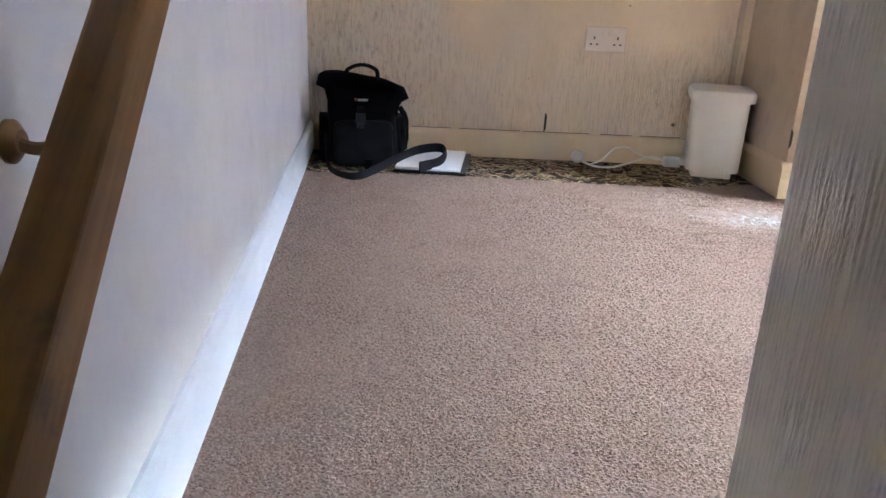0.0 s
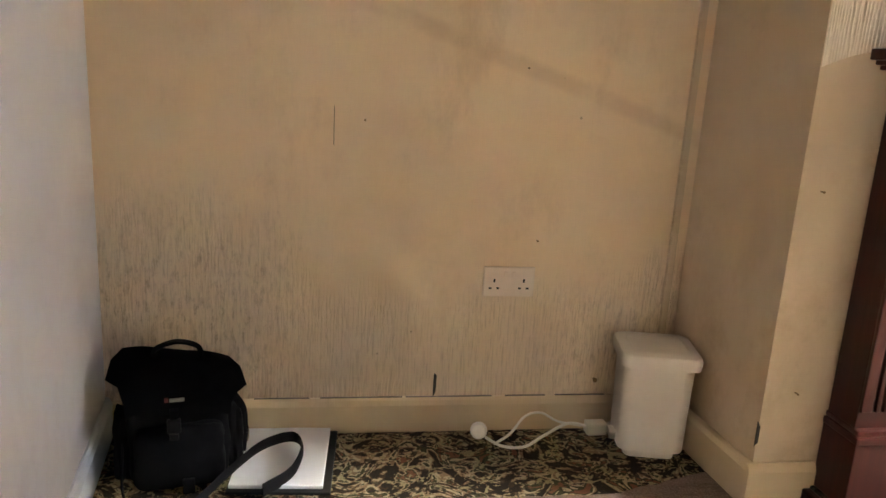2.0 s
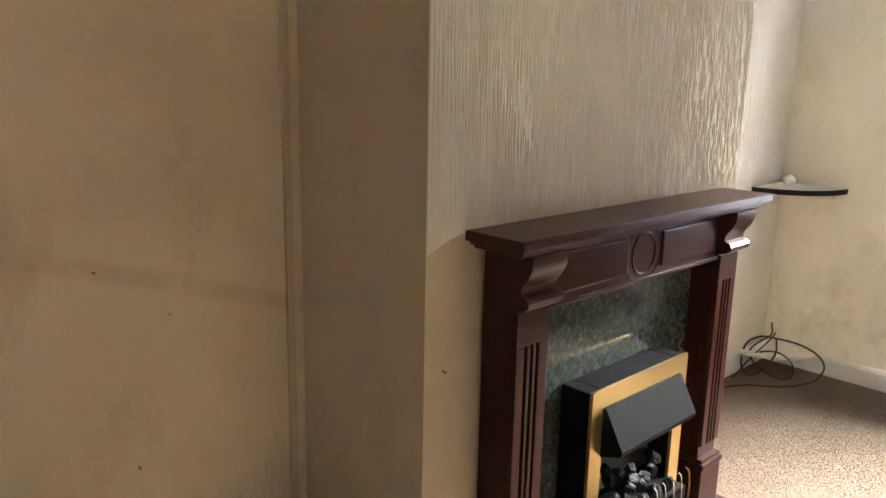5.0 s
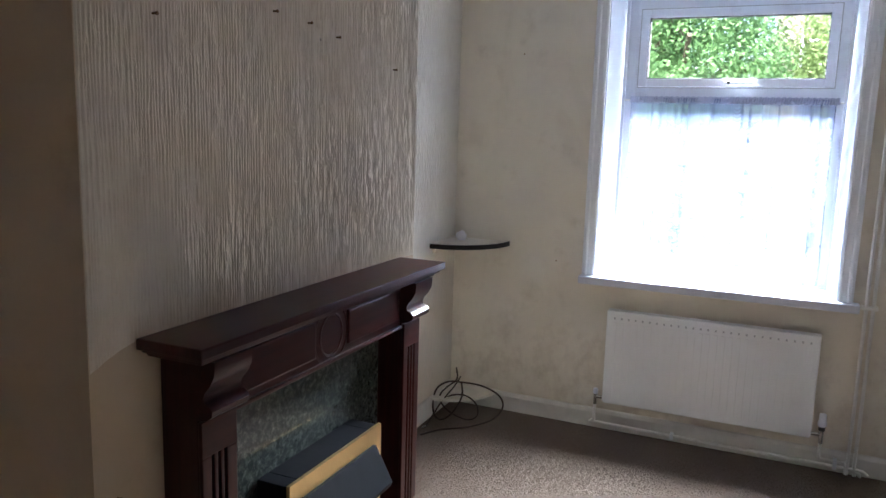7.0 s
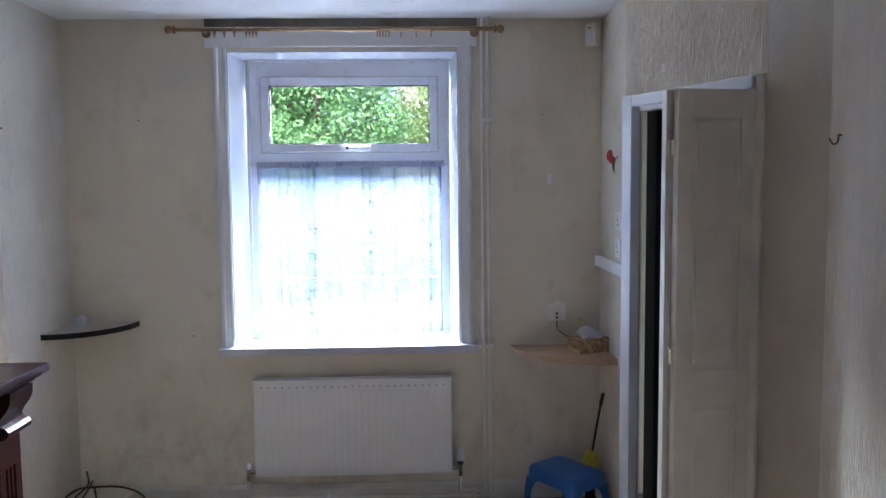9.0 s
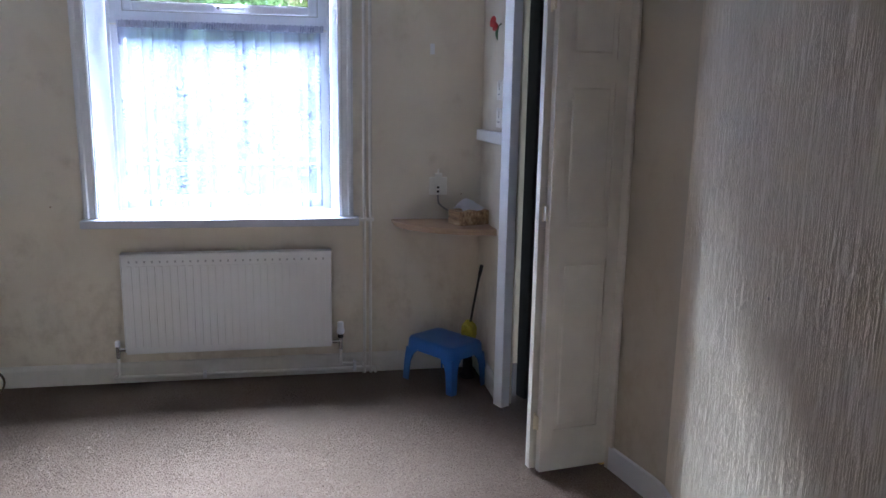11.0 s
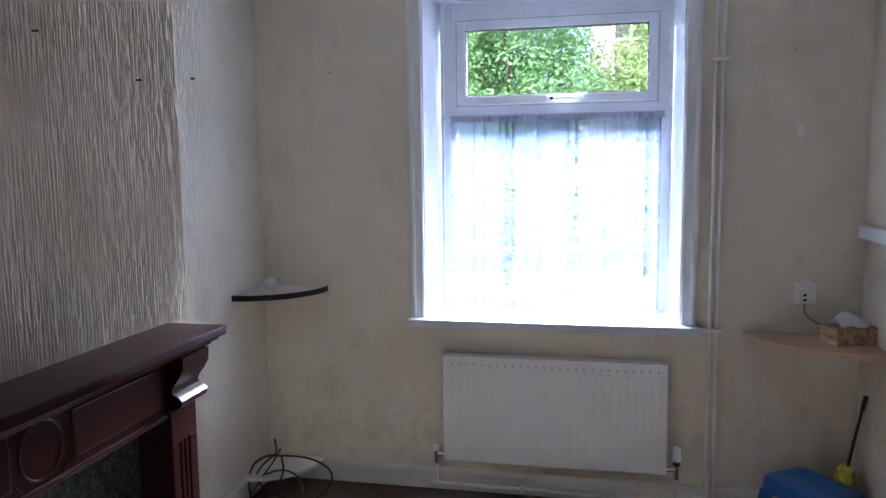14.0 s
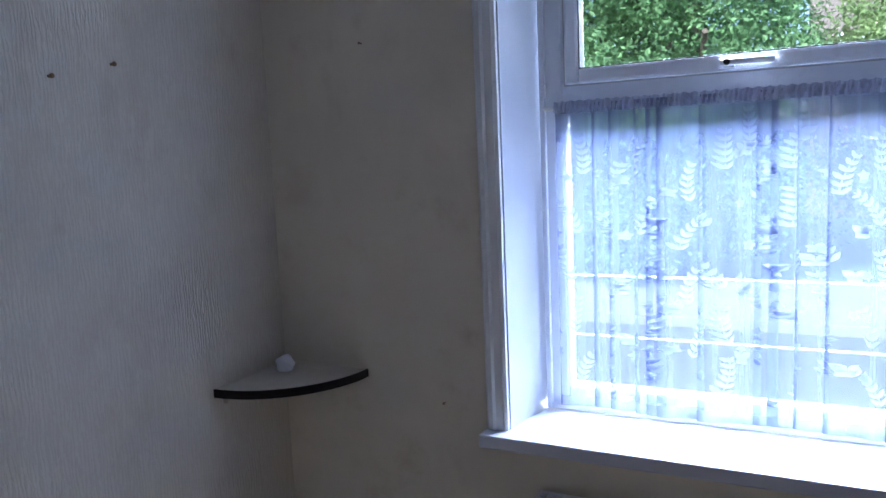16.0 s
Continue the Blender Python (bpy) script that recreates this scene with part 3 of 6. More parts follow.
def tufts(name, x_lo, x_hi, y_lo, y_hi, gap, seed, keep):
    g = np.random.default_rng(seed)
    X, Y = np.meshgrid(np.arange(x_lo, x_hi, gap), np.arange(y_lo, y_hi, gap), indexing="ij")
    x = X.ravel() + g.uniform(-0.5, 0.5, X.size) * gap
    y = Y.ravel() + g.uniform(-0.5, 0.5, X.size) * gap
    ok = keep(x, y)
    x, y = x[ok], y[ok]
    n = len(x)
    t = np.clip((x - 2.3) / 1.9, 0, 1)
    z = 0.032 * t * t * (3 - 2 * t) - 0.0005
    lean = np.sin(x * 7 + 1.3 * np.sin(y * 5)) * 0.5 + np.sin(y * 9 + x * 3) * 0.4
    h = gap * g.uniform(0.35, 0.7, n) * (0.8 if gap < 0.007 else 0.6)
    tip = np.stack([x + gap * (0.5 * lean + g.normal(0, 0.45, n)), y + gap * (0.4 * lean + g.normal(0, 0.45, n)), z + h], 1)
    a0 = g.uniform(0, 2 * np.pi, n)
    r = gap * g.uniform(0.55, 0.8, n)
    vs = [np.stack([x + r * np.cos(a0 + k * 2.0944), y + r * np.sin(a0 + k * 2.0944), z], 1) for k in range(3)] + [tip]
    v = np.stack(vs, 1).reshape(-1, 3)
    b = np.arange(n)[:, None] * 4
    f = np.concatenate([b + np.array([[0, 1, 3]]), b + np.array([[1, 2, 3]]), b + np.array([[2, 0, 3]])], 0)
    me = bpy.data.meshes.new(name)
    me.from_pydata(v, [], f)
    me.materials.append(M["tufts"])
    return tagged(new(name, me), "pinkish-beige cut-pile carpet tufts", "carpet", kind="stuff")


def not_worn(x, y):
    d = np.sqrt(((x - 1.30) * 1.6) ** 2 + ((y - 2.58) * 3.0) ** 2)
    return d > 0.27 + 0.20 * np.random.default_rng(3).random(len(x))


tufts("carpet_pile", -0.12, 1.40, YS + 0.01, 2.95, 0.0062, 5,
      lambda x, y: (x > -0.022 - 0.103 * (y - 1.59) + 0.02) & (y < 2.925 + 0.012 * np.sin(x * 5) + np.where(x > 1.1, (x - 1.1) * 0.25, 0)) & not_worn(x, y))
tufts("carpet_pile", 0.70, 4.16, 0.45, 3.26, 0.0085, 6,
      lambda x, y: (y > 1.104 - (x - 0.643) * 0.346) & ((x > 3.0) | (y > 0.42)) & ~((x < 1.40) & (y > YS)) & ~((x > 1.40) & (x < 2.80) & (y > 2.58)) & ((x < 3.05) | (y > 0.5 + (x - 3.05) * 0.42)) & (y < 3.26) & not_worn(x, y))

# ---- walls ----
slab("wall_back", (1.50, YB), (-0.45, YB), -0.1, CEIL + 0.1, -0.2, "back", "cream ribbed wallpaper stained with damp near the skirting")
slab("wall_back_alcove", (4.4, YB), (2.7, YB), -0.1, CEIL + 0.1, -0.2, "alcove_paper", "cream finely ribbed wallpaper in the alcove")
slab("wall_left", (left_x(3.4), 3.4), (left_x(-1.9), -1.9), -1.8, CEIL + 0.1, -0.2, "white_wall", "off-white painted wall beside the stairs")
# chimney breast: side faces in paint, front in ribbed paper down to the mantel's shadow line, painted below
bm = prism(B(), [(BX0, BY), (BX0 + 0.012, BY - 0.0), (BX1, BY), (BX1, YB + 0.1), (BX0 - 0.03, YB + 0.1)], -0.1, CEIL + 0.1)
structure(part("wall_chimney_breast", bm, "cream"), "cream painted chimney breast", "wall")


def ribbed_sheet(name, path, z0, z1, seed, label, depth=0.0025, pitch=0.0085, foot=0.0, material="relief", ds=0.0017, dz=0.012):
    """Blown wallpaper: a sheet with broken upright ribs along a plan path, bulging to the left of its way."""
    p = np.array([tuple(q)[:2] for q in path], float)
    seg = np.hypot(*np.diff(p, axis=0).T)
    run = np.concatenate([[0], np.cumsum(seg)])
    ns, nz = int(run[-1] / ds) + 1, int((z1 - z0) / dz) + 1
    at = np.linspace(0, run[-1], ns)
    x, y = np.interp(at, run, p[:, 0]), np.interp(at, run, p[:, 1])
    tx, ty = np.gradient(x), np.gradient(y)
    ln = np.hypot(tx, ty)
    nx_, ny_ = -ty / ln, tx / ln
    g = np.random.default_rng(seed)
    fs, fz = np.fft.rfftfreq(ns, ds)[None, :], np.fft.fftfreq(nz, dz)[:, None]

    def field(gain):
        f = np.fft.irfft2(np.fft.rfft2(g.normal(size=(nz, ns))) * gain, s=(nz, ns))
        return f / f.std()

    rib = field(np.exp(-((fs - 1 / pitch) * pitch / 0.38) ** 2) * np.exp(-2 * (np.pi * fz * 0.050) ** 2))
    knot = field(np.exp(-2 * (np.pi * fs * 0.0035) ** 2) * np.exp(-2 * (np.pi * fz * 0.011) ** 2))
    t = np.clip((rib + 0.40 * knot + 0.1) / 0.8, 0, 1)
    h = t * t * (3 - 2 * t) * (1 + 0.18 * knot)
    h *= np.clip(np.minimum(at, run[-1] - at) / 0.006, 0, 1)[None, :]
    off = 0.001 + depth * h
    # a foot value bends the lower edge down, to trace a shadow line
    low = z0 + foot * np.clip(at - 1.24, 0, None) ** 1.5
    z = low[None, :] + (z1 - low)[None, :] * np.linspace(0, 1, nz)[:, None]
    v = np.stack([x + nx_ * off, y + ny_ * off, z], -1).reshape(-1, 3)
    i = (np.arange(nz - 1)[:, None] * ns + np.arange(ns - 1)[None, :]).ravel()
    me = bpy.data.meshes.new(name)
    me.from_pydata(v, [], np.stack([i, i + 1, i + 1 + ns, i + ns], 1))
    me.polygons.foreach_set("use_smooth", np.ones(len(i), bool))
    me.materials.append(M[material])
    return structure(new(name, me), label, "wallpaper")


# the paper's sloped lower edge draws the shadow cast by the mantel
ribbed_sheet("wall_chimney_paper", [(BX1 - 0.001, BY), (BX0 + 0.002, BY)], 1.098, CEIL, 12, "cream heavily ribbed wallpaper over the chimney breast", foot=-0.9)
# right-hand return of the breast faces the window
bm = box(B(), (BX1 - 0.0, BY + 0.002, 0), (BX1 + 0.004, YB, CEIL))
structure(part("wall_breast_return", bm, "alcove"), "plain cream painted return of the chimney breast", "wall")

# window wall with its opening
WY0, WY1, WZ0, WZ1 = 1.422, 2.520, 0.800, 2.236     # opening at the room face
FY0, FY1, FX = 1.455, 2.478, 4.405                   # opening at the window frame
bm = B()
box(bm, (XW, 0.5, -0.2), (4.62, WY0, CEIL + 0.1))
box(bm, (XW, WY1, -0.2), (4.62, 3.5, CEIL + 0.1))
box(bm, (XW, WY0, -0.2), (4.62, WY1, WZ0))
box(bm, (XW, WY0, WZ1), (4.62, WY1, CEIL + 0.1))
structure(part("wall_window", bm, "alcove"), "dull cream painted wall round the window", "wall")
bm = B()
prism(bm, [(XW - 0.002, WY1 - 0.0), (XW - 0.002, WY1 - 0.006), (4.61, FY1 - 0.004), (4.61, WY1)], WZ0, WZ1)
prism(bm, [(XW - 0.002, WY0), (4.61, WY0), (4.61, FY0 + 0.004), (XW - 0.002, WY0 + 0.006)], WZ0, WZ1)
box(bm, (XW - 0.002, WY0, WZ1 - 0.006), (4.61, WY1, WZ1))
structure(part("window_reveal", bm, "sill_gloss_dimmed"), "white gloss painted window reveal", "window reveal")

slab("wall_beside_door", (3.685, YD), (4.3, YD), -0.1, CEIL + 0.1, -0.05, "alcove", "cream painted wall beside the door")

# angled door wall
DL, DR = Vector((3.70, 0.750)), Vector((3.035, 0.452))
dd = (DL - DR).normalized()
DW = (DL - DR).length
DROT = math.degrees(math.atan2(dd.y, dd.x))
DOOR = pose(DR.x, DR.y, 0, 0, 0, DROT)               # x along the wall to the window side, y into the room
DTOP = 1.955
bm = box(B(), (-0.004, -0.10, DTOP), (DW + 0.004, 0.0, CEIL + 0.1))
bmesh.ops.transform(bm, matrix=DOOR, verts=bm.verts)
structure(part("wall_over_door", bm, "relief"), "cream wall above the doorway", "wall")
ribbed_sheet("wall_over_door_paper", [DOOR @ Vector((-0.004, 0, 0)), DOOR @ Vector((DW, 0, 0))], DTOP + 0.002, CEIL, 14, "cream heavily ribbed wallpaper above the doorway")

# right-hand wall: bends softly, with ribbed paper from the bend on
bend = Vector((2.72, 0.385))
a, c = Vector((3.056, 0.458)), Vector((0.653, 1.108))
pts = [a]
d1, d2 = (bend - a).normalized(), (c - bend).normalized()
for k in range(9):
    t = k / 8
    p0, p2 = bend - d1 * 0.10, bend + d2 * 0.14
    pts.append((1 - t) ** 2 * p0 + 2 * t * (1 - t) * bend + t * t * p2)
pts.append(c)
k = 4
bm = prism(B(), [tuple(p) for p in pts[:k + 1]] + [(2.5, 0.15), (3.10, 0.15), (3.10, 0.44)], -0.1, CEIL + 0.1)
structure(part("wall_right_plain", bm, "cream_shade", smooth=True), "worn cream painted wall beside the door, its shade put into the paint", "wall")
bm = prism(B(), [tuple(p) for p in pts[k:]] + [(0.653, -1.9), (0.80, -1.9), (0.80, 0.9), (2.5, 0.15)], -1.8, CEIL + 0.1)
structure(part("wall_right_papered", bm, "relief", smooth=True), "cream wall that encloses the stairs", "wall")
ribbed_sheet("wall_right_paper", [pts[-1], *reversed(pts[k:-1])], 0.08, CEIL, 15, "cream ribbed wallpaper on the stair enclosure wall", depth=0.0018, material="relief_dim")
ribbed_sheet("wall_stair_paper", [(0.653, 0.50), (0.653, 1.108)], -0.35, CEIL, 16, "cream ribbed wallpaper turning into the stairwell", depth=0.0013, pitch=0.0075, material="relief_warmed")
bm = prism(B(), [(p.x - d.y * -0.0, p.y) for p, d in zip(pts[:k + 1], [d1] * 99)] + [(p.x, p.y + 0.016) for p in reversed(pts[:k + 1])], 0, 0.10)
structure(part("baseboard_right", bm, "gloss"), "white skirting along the papered stair wall", "skirting")
bm = prism(B(), [tuple(p) for p in pts[k:]] + [(p.x + 0.004, p.y + 0.016) for p in reversed(pts[k:])], 0, 0.10)
structure(part("baseboard_right_papered", bm, "gloss"), "white skirting below the papered wall", "skirting")

# ceilings and the stairwell's ends
structure(part("ceiling", box(B(), (-0.6, -2.0, CEIL), (4.6, 3.5, CEIL + 0.12)), "ceiling"), "dull white ceiling", "ceiling")
slab("wall_stair_end", (-0.3, -1.8), (0.9, -1.8), -1.8, CEIL + 0.1, -0.15, "white_wall", "off-white wall at the foot of the stairs")
bm = box(B(), (-0.3, -2.0, -1.75), (0.9, YS, -1.62))
structure(part("floor_lower", bm, "pile"), "carpeted lower hall floor", "floor")
for i in range(8):
    zt = -0.2 * (i + 1)
    bm = B()
    box(bm, (-0.1, YS - 0.30 * (i + 1), zt - 0.2), (0.66, YS - 0.30 * i + 0.02, zt), 0.008)
    structure(part("stair_step", bm, "pile"), "carpeted stair step", "stair")
box_nose = box(B(), (-0.1, YS - 0.02, -0.22), (0.66, YS + 0.03, -0.002), 0.008)
structure(part("stair_nosing", box_nose, "pile"), "carpeted top edge of the stairs", "stair")

# the cupboard behind the folding door, its shade put into the wall colour
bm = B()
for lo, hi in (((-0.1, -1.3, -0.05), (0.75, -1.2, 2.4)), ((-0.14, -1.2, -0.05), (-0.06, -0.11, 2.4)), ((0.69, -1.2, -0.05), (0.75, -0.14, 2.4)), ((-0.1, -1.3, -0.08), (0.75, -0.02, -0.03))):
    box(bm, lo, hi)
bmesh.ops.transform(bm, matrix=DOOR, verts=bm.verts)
structure(part("wall_cupboard", bm, "near_black"), "cupboard behind the door, its shade put into near-black walls", "wall")

# ---- skirtings ----


def skirting(name, p, q, h, material, label, z=0.0):
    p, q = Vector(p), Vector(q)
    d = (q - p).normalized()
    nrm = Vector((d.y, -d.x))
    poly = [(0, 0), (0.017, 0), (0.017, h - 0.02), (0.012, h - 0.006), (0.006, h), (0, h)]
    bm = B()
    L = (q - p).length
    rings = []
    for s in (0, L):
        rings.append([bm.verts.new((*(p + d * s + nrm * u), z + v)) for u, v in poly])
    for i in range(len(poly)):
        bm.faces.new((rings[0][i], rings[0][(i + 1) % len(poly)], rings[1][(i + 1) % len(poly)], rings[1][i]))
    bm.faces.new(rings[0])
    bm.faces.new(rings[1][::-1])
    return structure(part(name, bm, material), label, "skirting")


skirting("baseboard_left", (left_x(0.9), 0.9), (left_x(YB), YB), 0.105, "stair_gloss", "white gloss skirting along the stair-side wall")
skirting("baseboard_back", (left_x(YB) + 0.02, YB), (1.385, YB), 0.105, "cream_gloss", "yellowed cream gloss skirting", -0.01)
skirting("baseboard_breast_side", (BX0 - 0.027, YB), (BX0, BY), 0.115, "cream_gloss", "yellowed cream skirting on the chimney breast")
skirting("baseboard_breast_front", (BX0 - 0.017, BY), (1.59, BY), 0.115, "cream_gloss", "yellowed cream skirting on the chimney breast")
skirting("baseboard_breast_return", (BX1 + 0.004, BY), (BX1 + 0.004, YB), 0.12, "old_white", "white skirting in the alcove", 0.005)
skirting("baseboard_alcove", (BX1, YB), (XW, YB), 0.12, "old_white", "white skirting in the alcove", 0.01)
skirting("baseboard_window", (XW, YB), (XW, YD), 0.108, "old_white", "white skirting below the radiator", 0.022)
skirting("baseboard_door_side", (XW, YD), (3.67, YD), 0.108, "old_white", "white skirting beside the door", 0.022)

# ---- window ----
win = structure(thing("window_1", "white plastic window with a small top-hung casement, closed", "window"), "", "")


def frame_ring(y0, y1, z0, z1, w, xa, xb, bev=0.006):
    bm = B()
    box(bm, (xa, y0, z0), (xb, y0 + w, z1), bev)
    box(bm, (xa, y1 - w, z0), (xb, y1, z1), bev)
    box(bm, (xa, y0 + w - 0.001, z0), (xb, y1 - w + 0.001, z0 + w), bev)
    box(bm, (xa, y0 + w - 0.001, z1 - w), (xb, y1 - w + 0.001, z1), bev)
    return bm


fr = frame_ring(FY0, FY1, 0.83, 2.235, 0.065, FX, FX + 0.07)
box(fr, (FX, FY0 + 0.06, 1.700), (FX + 0.07, FY1 - 0.06, 1.770), 0.006)
box(fr, (FX, FY0 + 0.06, 2.136), (FX + 0.068, FY1 - 0.06, 2.176), 0.003)
box(fr, (FX + 0.002, FY0 + 0.06, 1.765), (FX + 0.066, 1.522, 2.140), 0.003)
box(fr, (FX + 0.002, 2.398, 1.765), (FX + 0.066, FY1 - 0.06, 2.140), 0.003)
wf = part("window_frame", fr, "upvc", win)
part("frame_bead", frame_ring(FY0 - 0.001, FY1 + 0.001, 0.828, 2.234, 0.016, FX - 0.014, FX + 0.002, 0.004), "upvc", win)
# thin grey ring drawn as the line of shade round the casement
part("shade_line", frame_ring(1.5115, 2.4085, 1.7645, 2.1485, 0.005, FX - 0.0015, FX + 0.002, 0.0), "rad_shade", win)
part("glazing_bead", frame_ring(FY0 + 0.060, FY1 - 0.060, 0.888, 1.704, 0.010, FX + 0.004, FX + 0.03, 0.003), "upvc", win)
sash = part("casement", frame_ring(1.516, 2.404, 1.769, 2.144, 0.042, FX - 0.014, FX + 0.05, 0.009), "upvc", win)
part("gasket", frame_ring(1.5555, 2.3645, 1.8085, 2.1045, 0.005, FX - 0.008, FX + 0.03, 0.001), "dark_slot", sash)
p1 = part("pane", box(B(), (FX + 0.012, 1.553, 1.806), (FX + 0.018, 2.366, 2.107)), "glass", win)
p2 = part("pane", box(B(), (FX + 0.030, FY0 + 0.05, 0.88), (FX + 0.036, FY1 - 0.05, 1.715)), "glass", win)
for p in (p1, p2):
    p.visible_shadow = False
hb = B()
box(hb, (FX - 0.030, 1.955, 1.776), (FX - 0.012, 1.995, 1.800), 0.004)
box(hb, (FX - 0.045, 1.860, 1.781), (FX - 0.030, 1.990, 1.797), 0.005)
hnd = part("handle", hb, "upvc", sash)
part("lock_button", rod(B(), (FX - 0.050, 1.972, 1.789), (FX - 0.040, 1.972, 1.789), 0.008), "dark_slot", sash)

bm = B()
prism(bm, [(4.125, 1.335), (4.125, 2.585), (XW + 0.001, 2.585), (XW + 0.001, WY1 - 0.004), (FX + 0.02, FY1 - 0.002), (FX + 0.02, FY0 + 0.002), (XW + 0.001, WY0 + 0.004), (XW + 0.001, 1.335)], 0.785, 0.824, bevel=0.006)
structure(part("window_sill", bm, "sill_gloss_dimmed"), "white gloss window sill with a rounded edge", "window sill")

# architrave: stepped moulding up both sides


def architrave(name, y0, y1):
    """Moulding from the opening edge y0 outwards to y1."""
    s = 1 if y1 > y0 else -1
    prof = [(XW, y0), (XW - 0.016, y0), (XW - 0.018, y0 + s * 0.010), (XW - 0.012, y0 + s * 0.014), (XW - 0.014, y0 + s * 0.036),
            (XW - 0.022, y0 + s * 0.042), (XW - 0.022, y0 + s * 0.054), (XW - 0.016, y1), (XW, y1)]
    bm = prism(B(), prof, 0.824, 2.252)
    return structure(part(name, bm, "gloss"), "white gloss moulded window architrave", "architrave")


architrave("trim_window_a", WY1 - 0.002, 2.580)
architrave("trim_window_b", WY0 + 0.002, 1.360)
bm = B()
box(bm, (XW - 0.022, 1.332, 2.254), (XW, 2.612, 2.345), 0.003)
structure(part("trim_pelmet_board", bm, "gloss"), "cream board behind the curtain pole", "board")
structure(part("trim_sooty_strip", box(B(), (XW - 0.016, 1.332, 2.347), (XW, 2.612, CEIL)), "grime_shade"), "dark dirty strip under the ceiling", "board")

# net curtain on a wire
cur = thing("net_curtain", "white lace net half-curtain with leaf pattern on the lower window", "curtain")
NY, NZ = 300, 16


def net_at(u, v):
    """A point of the hanging net: u across, v up, with overlapping folds."""
    ph = 2 * math.pi * (15 * u + 0.8 * math.sin(5 * u + 1) + 0.5 * math.sin(17 * u) + 0.25 * math.sin(41 * u + 2))
    lift = 0.70 + 0.30 * (1 - v)
    amp = 0.013 * (0.75 + 0.35 * math.sin(9 * u + 2)) * lift
    over = (0.019 + 0.005 * math.sin(7 * u + 4) + 0.004 * math.sin(23 * u)) * lift
    z = 0.848 + 0.866 * v + (0.004 * math.sin(13 * u + 3) if v < 0.03 else 0)
    return Vector((4.376 + amp * math.sin(ph), 1.490 + 0.935 * u + over * math.cos(ph + 0.6), z))


bm = B()
grid = [[bm.verts.new(net_at(i / NY, j / NZ)) for i in range(NY + 1)] for j in range(NZ + 1)]
for j in range(NZ):
    for i in range(NY):
        bm.faces.new((grid[j][i], grid[j][i + 1], grid[j + 1][i + 1], grid[j + 1][i]))
part("cloth", bm, "lace", cur, smooth=True)
# woven figures: sprays of leaves, small flowers and butterflies
rl = random.Random(31)
bm = B()


def petal(u, v, a, length, width):
    """One leaf or petal lying in the net."""
    du, dv = math.cos(a), math.sin(a)
    pts_ = ((0, 0), (0.3, 0.5), (0.65, 0.42), (1, 0), (0.65, -0.42), (0.3, -0.5))
    vs = []
    for s_, w_ in pts_:
        uu = u + (du * s_ * length - dv * w_ * width) / 0.935
        vv = v + (dv * s_ * length + du * w_ * width) / 0.866
        vs.append(bm.verts.new(net_at(min(max(uu, 0), 1), min(max(vv, 0.0), 0.98)) - Vector((0.0015, 0, 0))))
    bm.faces.new(vs)


for row in range(6):
    for col in range(10):
        u = (col + 0.5 + rl.uniform(-0.25, 0.25)) / 10
        v = (row + 0.12 + rl.uniform(-0.1, 0.1) + 0.45 * (col % 2)) / 6
        if v > 0.84 or v < 0.02:
            continue
        a, bend_ = math.pi / 2 + rl.uniform(-0.4, 0.4), rl.uniform(-0.9, 0.9)
        uk, vk = u, v
        for k in range(6):
            petal(uk, vk, a, 0.019, 0.0028)
            petal(uk, vk, a + 0.7, 0.027 - 0.0015 * k, 0.009)
            petal(uk, vk, a - 0.7, 0.027 - 0.0015 * k, 0.009)
            uk, vk = uk + math.cos(a) * 0.018 / 0.935, vk + math.sin(a) * 0.018 / 0.866
            a += bend_ * 0.2
        fu, fv = u + rl.uniform(0.035, 0.055), v + rl.uniform(-0.02, 0.10)
        for k in range(5):
            petal(fu, fv, 2 * math.pi * k / 5 + row, 0.015, 0.010)
        if rl.random() < 0.6:
            bu, bv = u - 0.05, v + rl.uniform(0.0, 0.12)
            for a_, l_ in ((0.7, 0.030), (2.44, 0.030), (-0.6, 0.020), (3.74, 0.020)):
                petal(bu, bv, a_, l_, 0.019)
tagged(part("woven_figure", bm, "lace_figure", cur, "denser white leaf, flower and butterfly figures"), kind="stuff")
# gathered heading
bm = B()
rows_ = []
for j, z in enumerate((1.690, 1.702, 1.714, 1.722)):
    rows_.append([bm.verts.new((4.370 + 0.004 * math.sin(i * 1.9 + j) - 0.003 * (j == 1), 1.486 + 0.943 * i / 260, z + 0.002 * math.sin(i * 0.9 + 2 * j))) for i in range(261)])
for a_, b_ in zip(rows_, rows_[1:]):
    for i in range(260):
        bm.faces.new((a_[i], a_[i + 1], b_[i + 1], b_[i]))
part("heading", bm, "lace_head", cur, smooth=True)
part("wire", tube(B(), [(4.378, 1.470, 1.700), (4.376, 1.95, 1.697), (4.378, 2.462, 1.703)], 0.004), "plastic", cur)

# curtain pole
pole = thing("curtain_pole", "aged brass curtain pole with rings above the window", "curtain pole")
PX, PZ = 4.095, 2.318
bm = rod(B(), (PX, 1.26, PZ), (PX, 2.72, PZ), 0.0080)
rod(bm, (PX, 1.26, PZ), (PX, 1.98, PZ), 0.0098)
part("rod", bm, "old_brass", pole, smooth=True)
fin = [(0.011, 0), (0.018, 0.004), (0.018, 0.010), (0.010, 0.015), (0.019, 0.026), (0.021, 0.036), (0.014, 0.046), (0.004, 0.050)]
for y, r in ((2.72, -90), (1.26, 90)):
    part("finial", lathe(B(), fin, pose(PX, y, PZ, r)), "old_brass", pole, smooth=True)
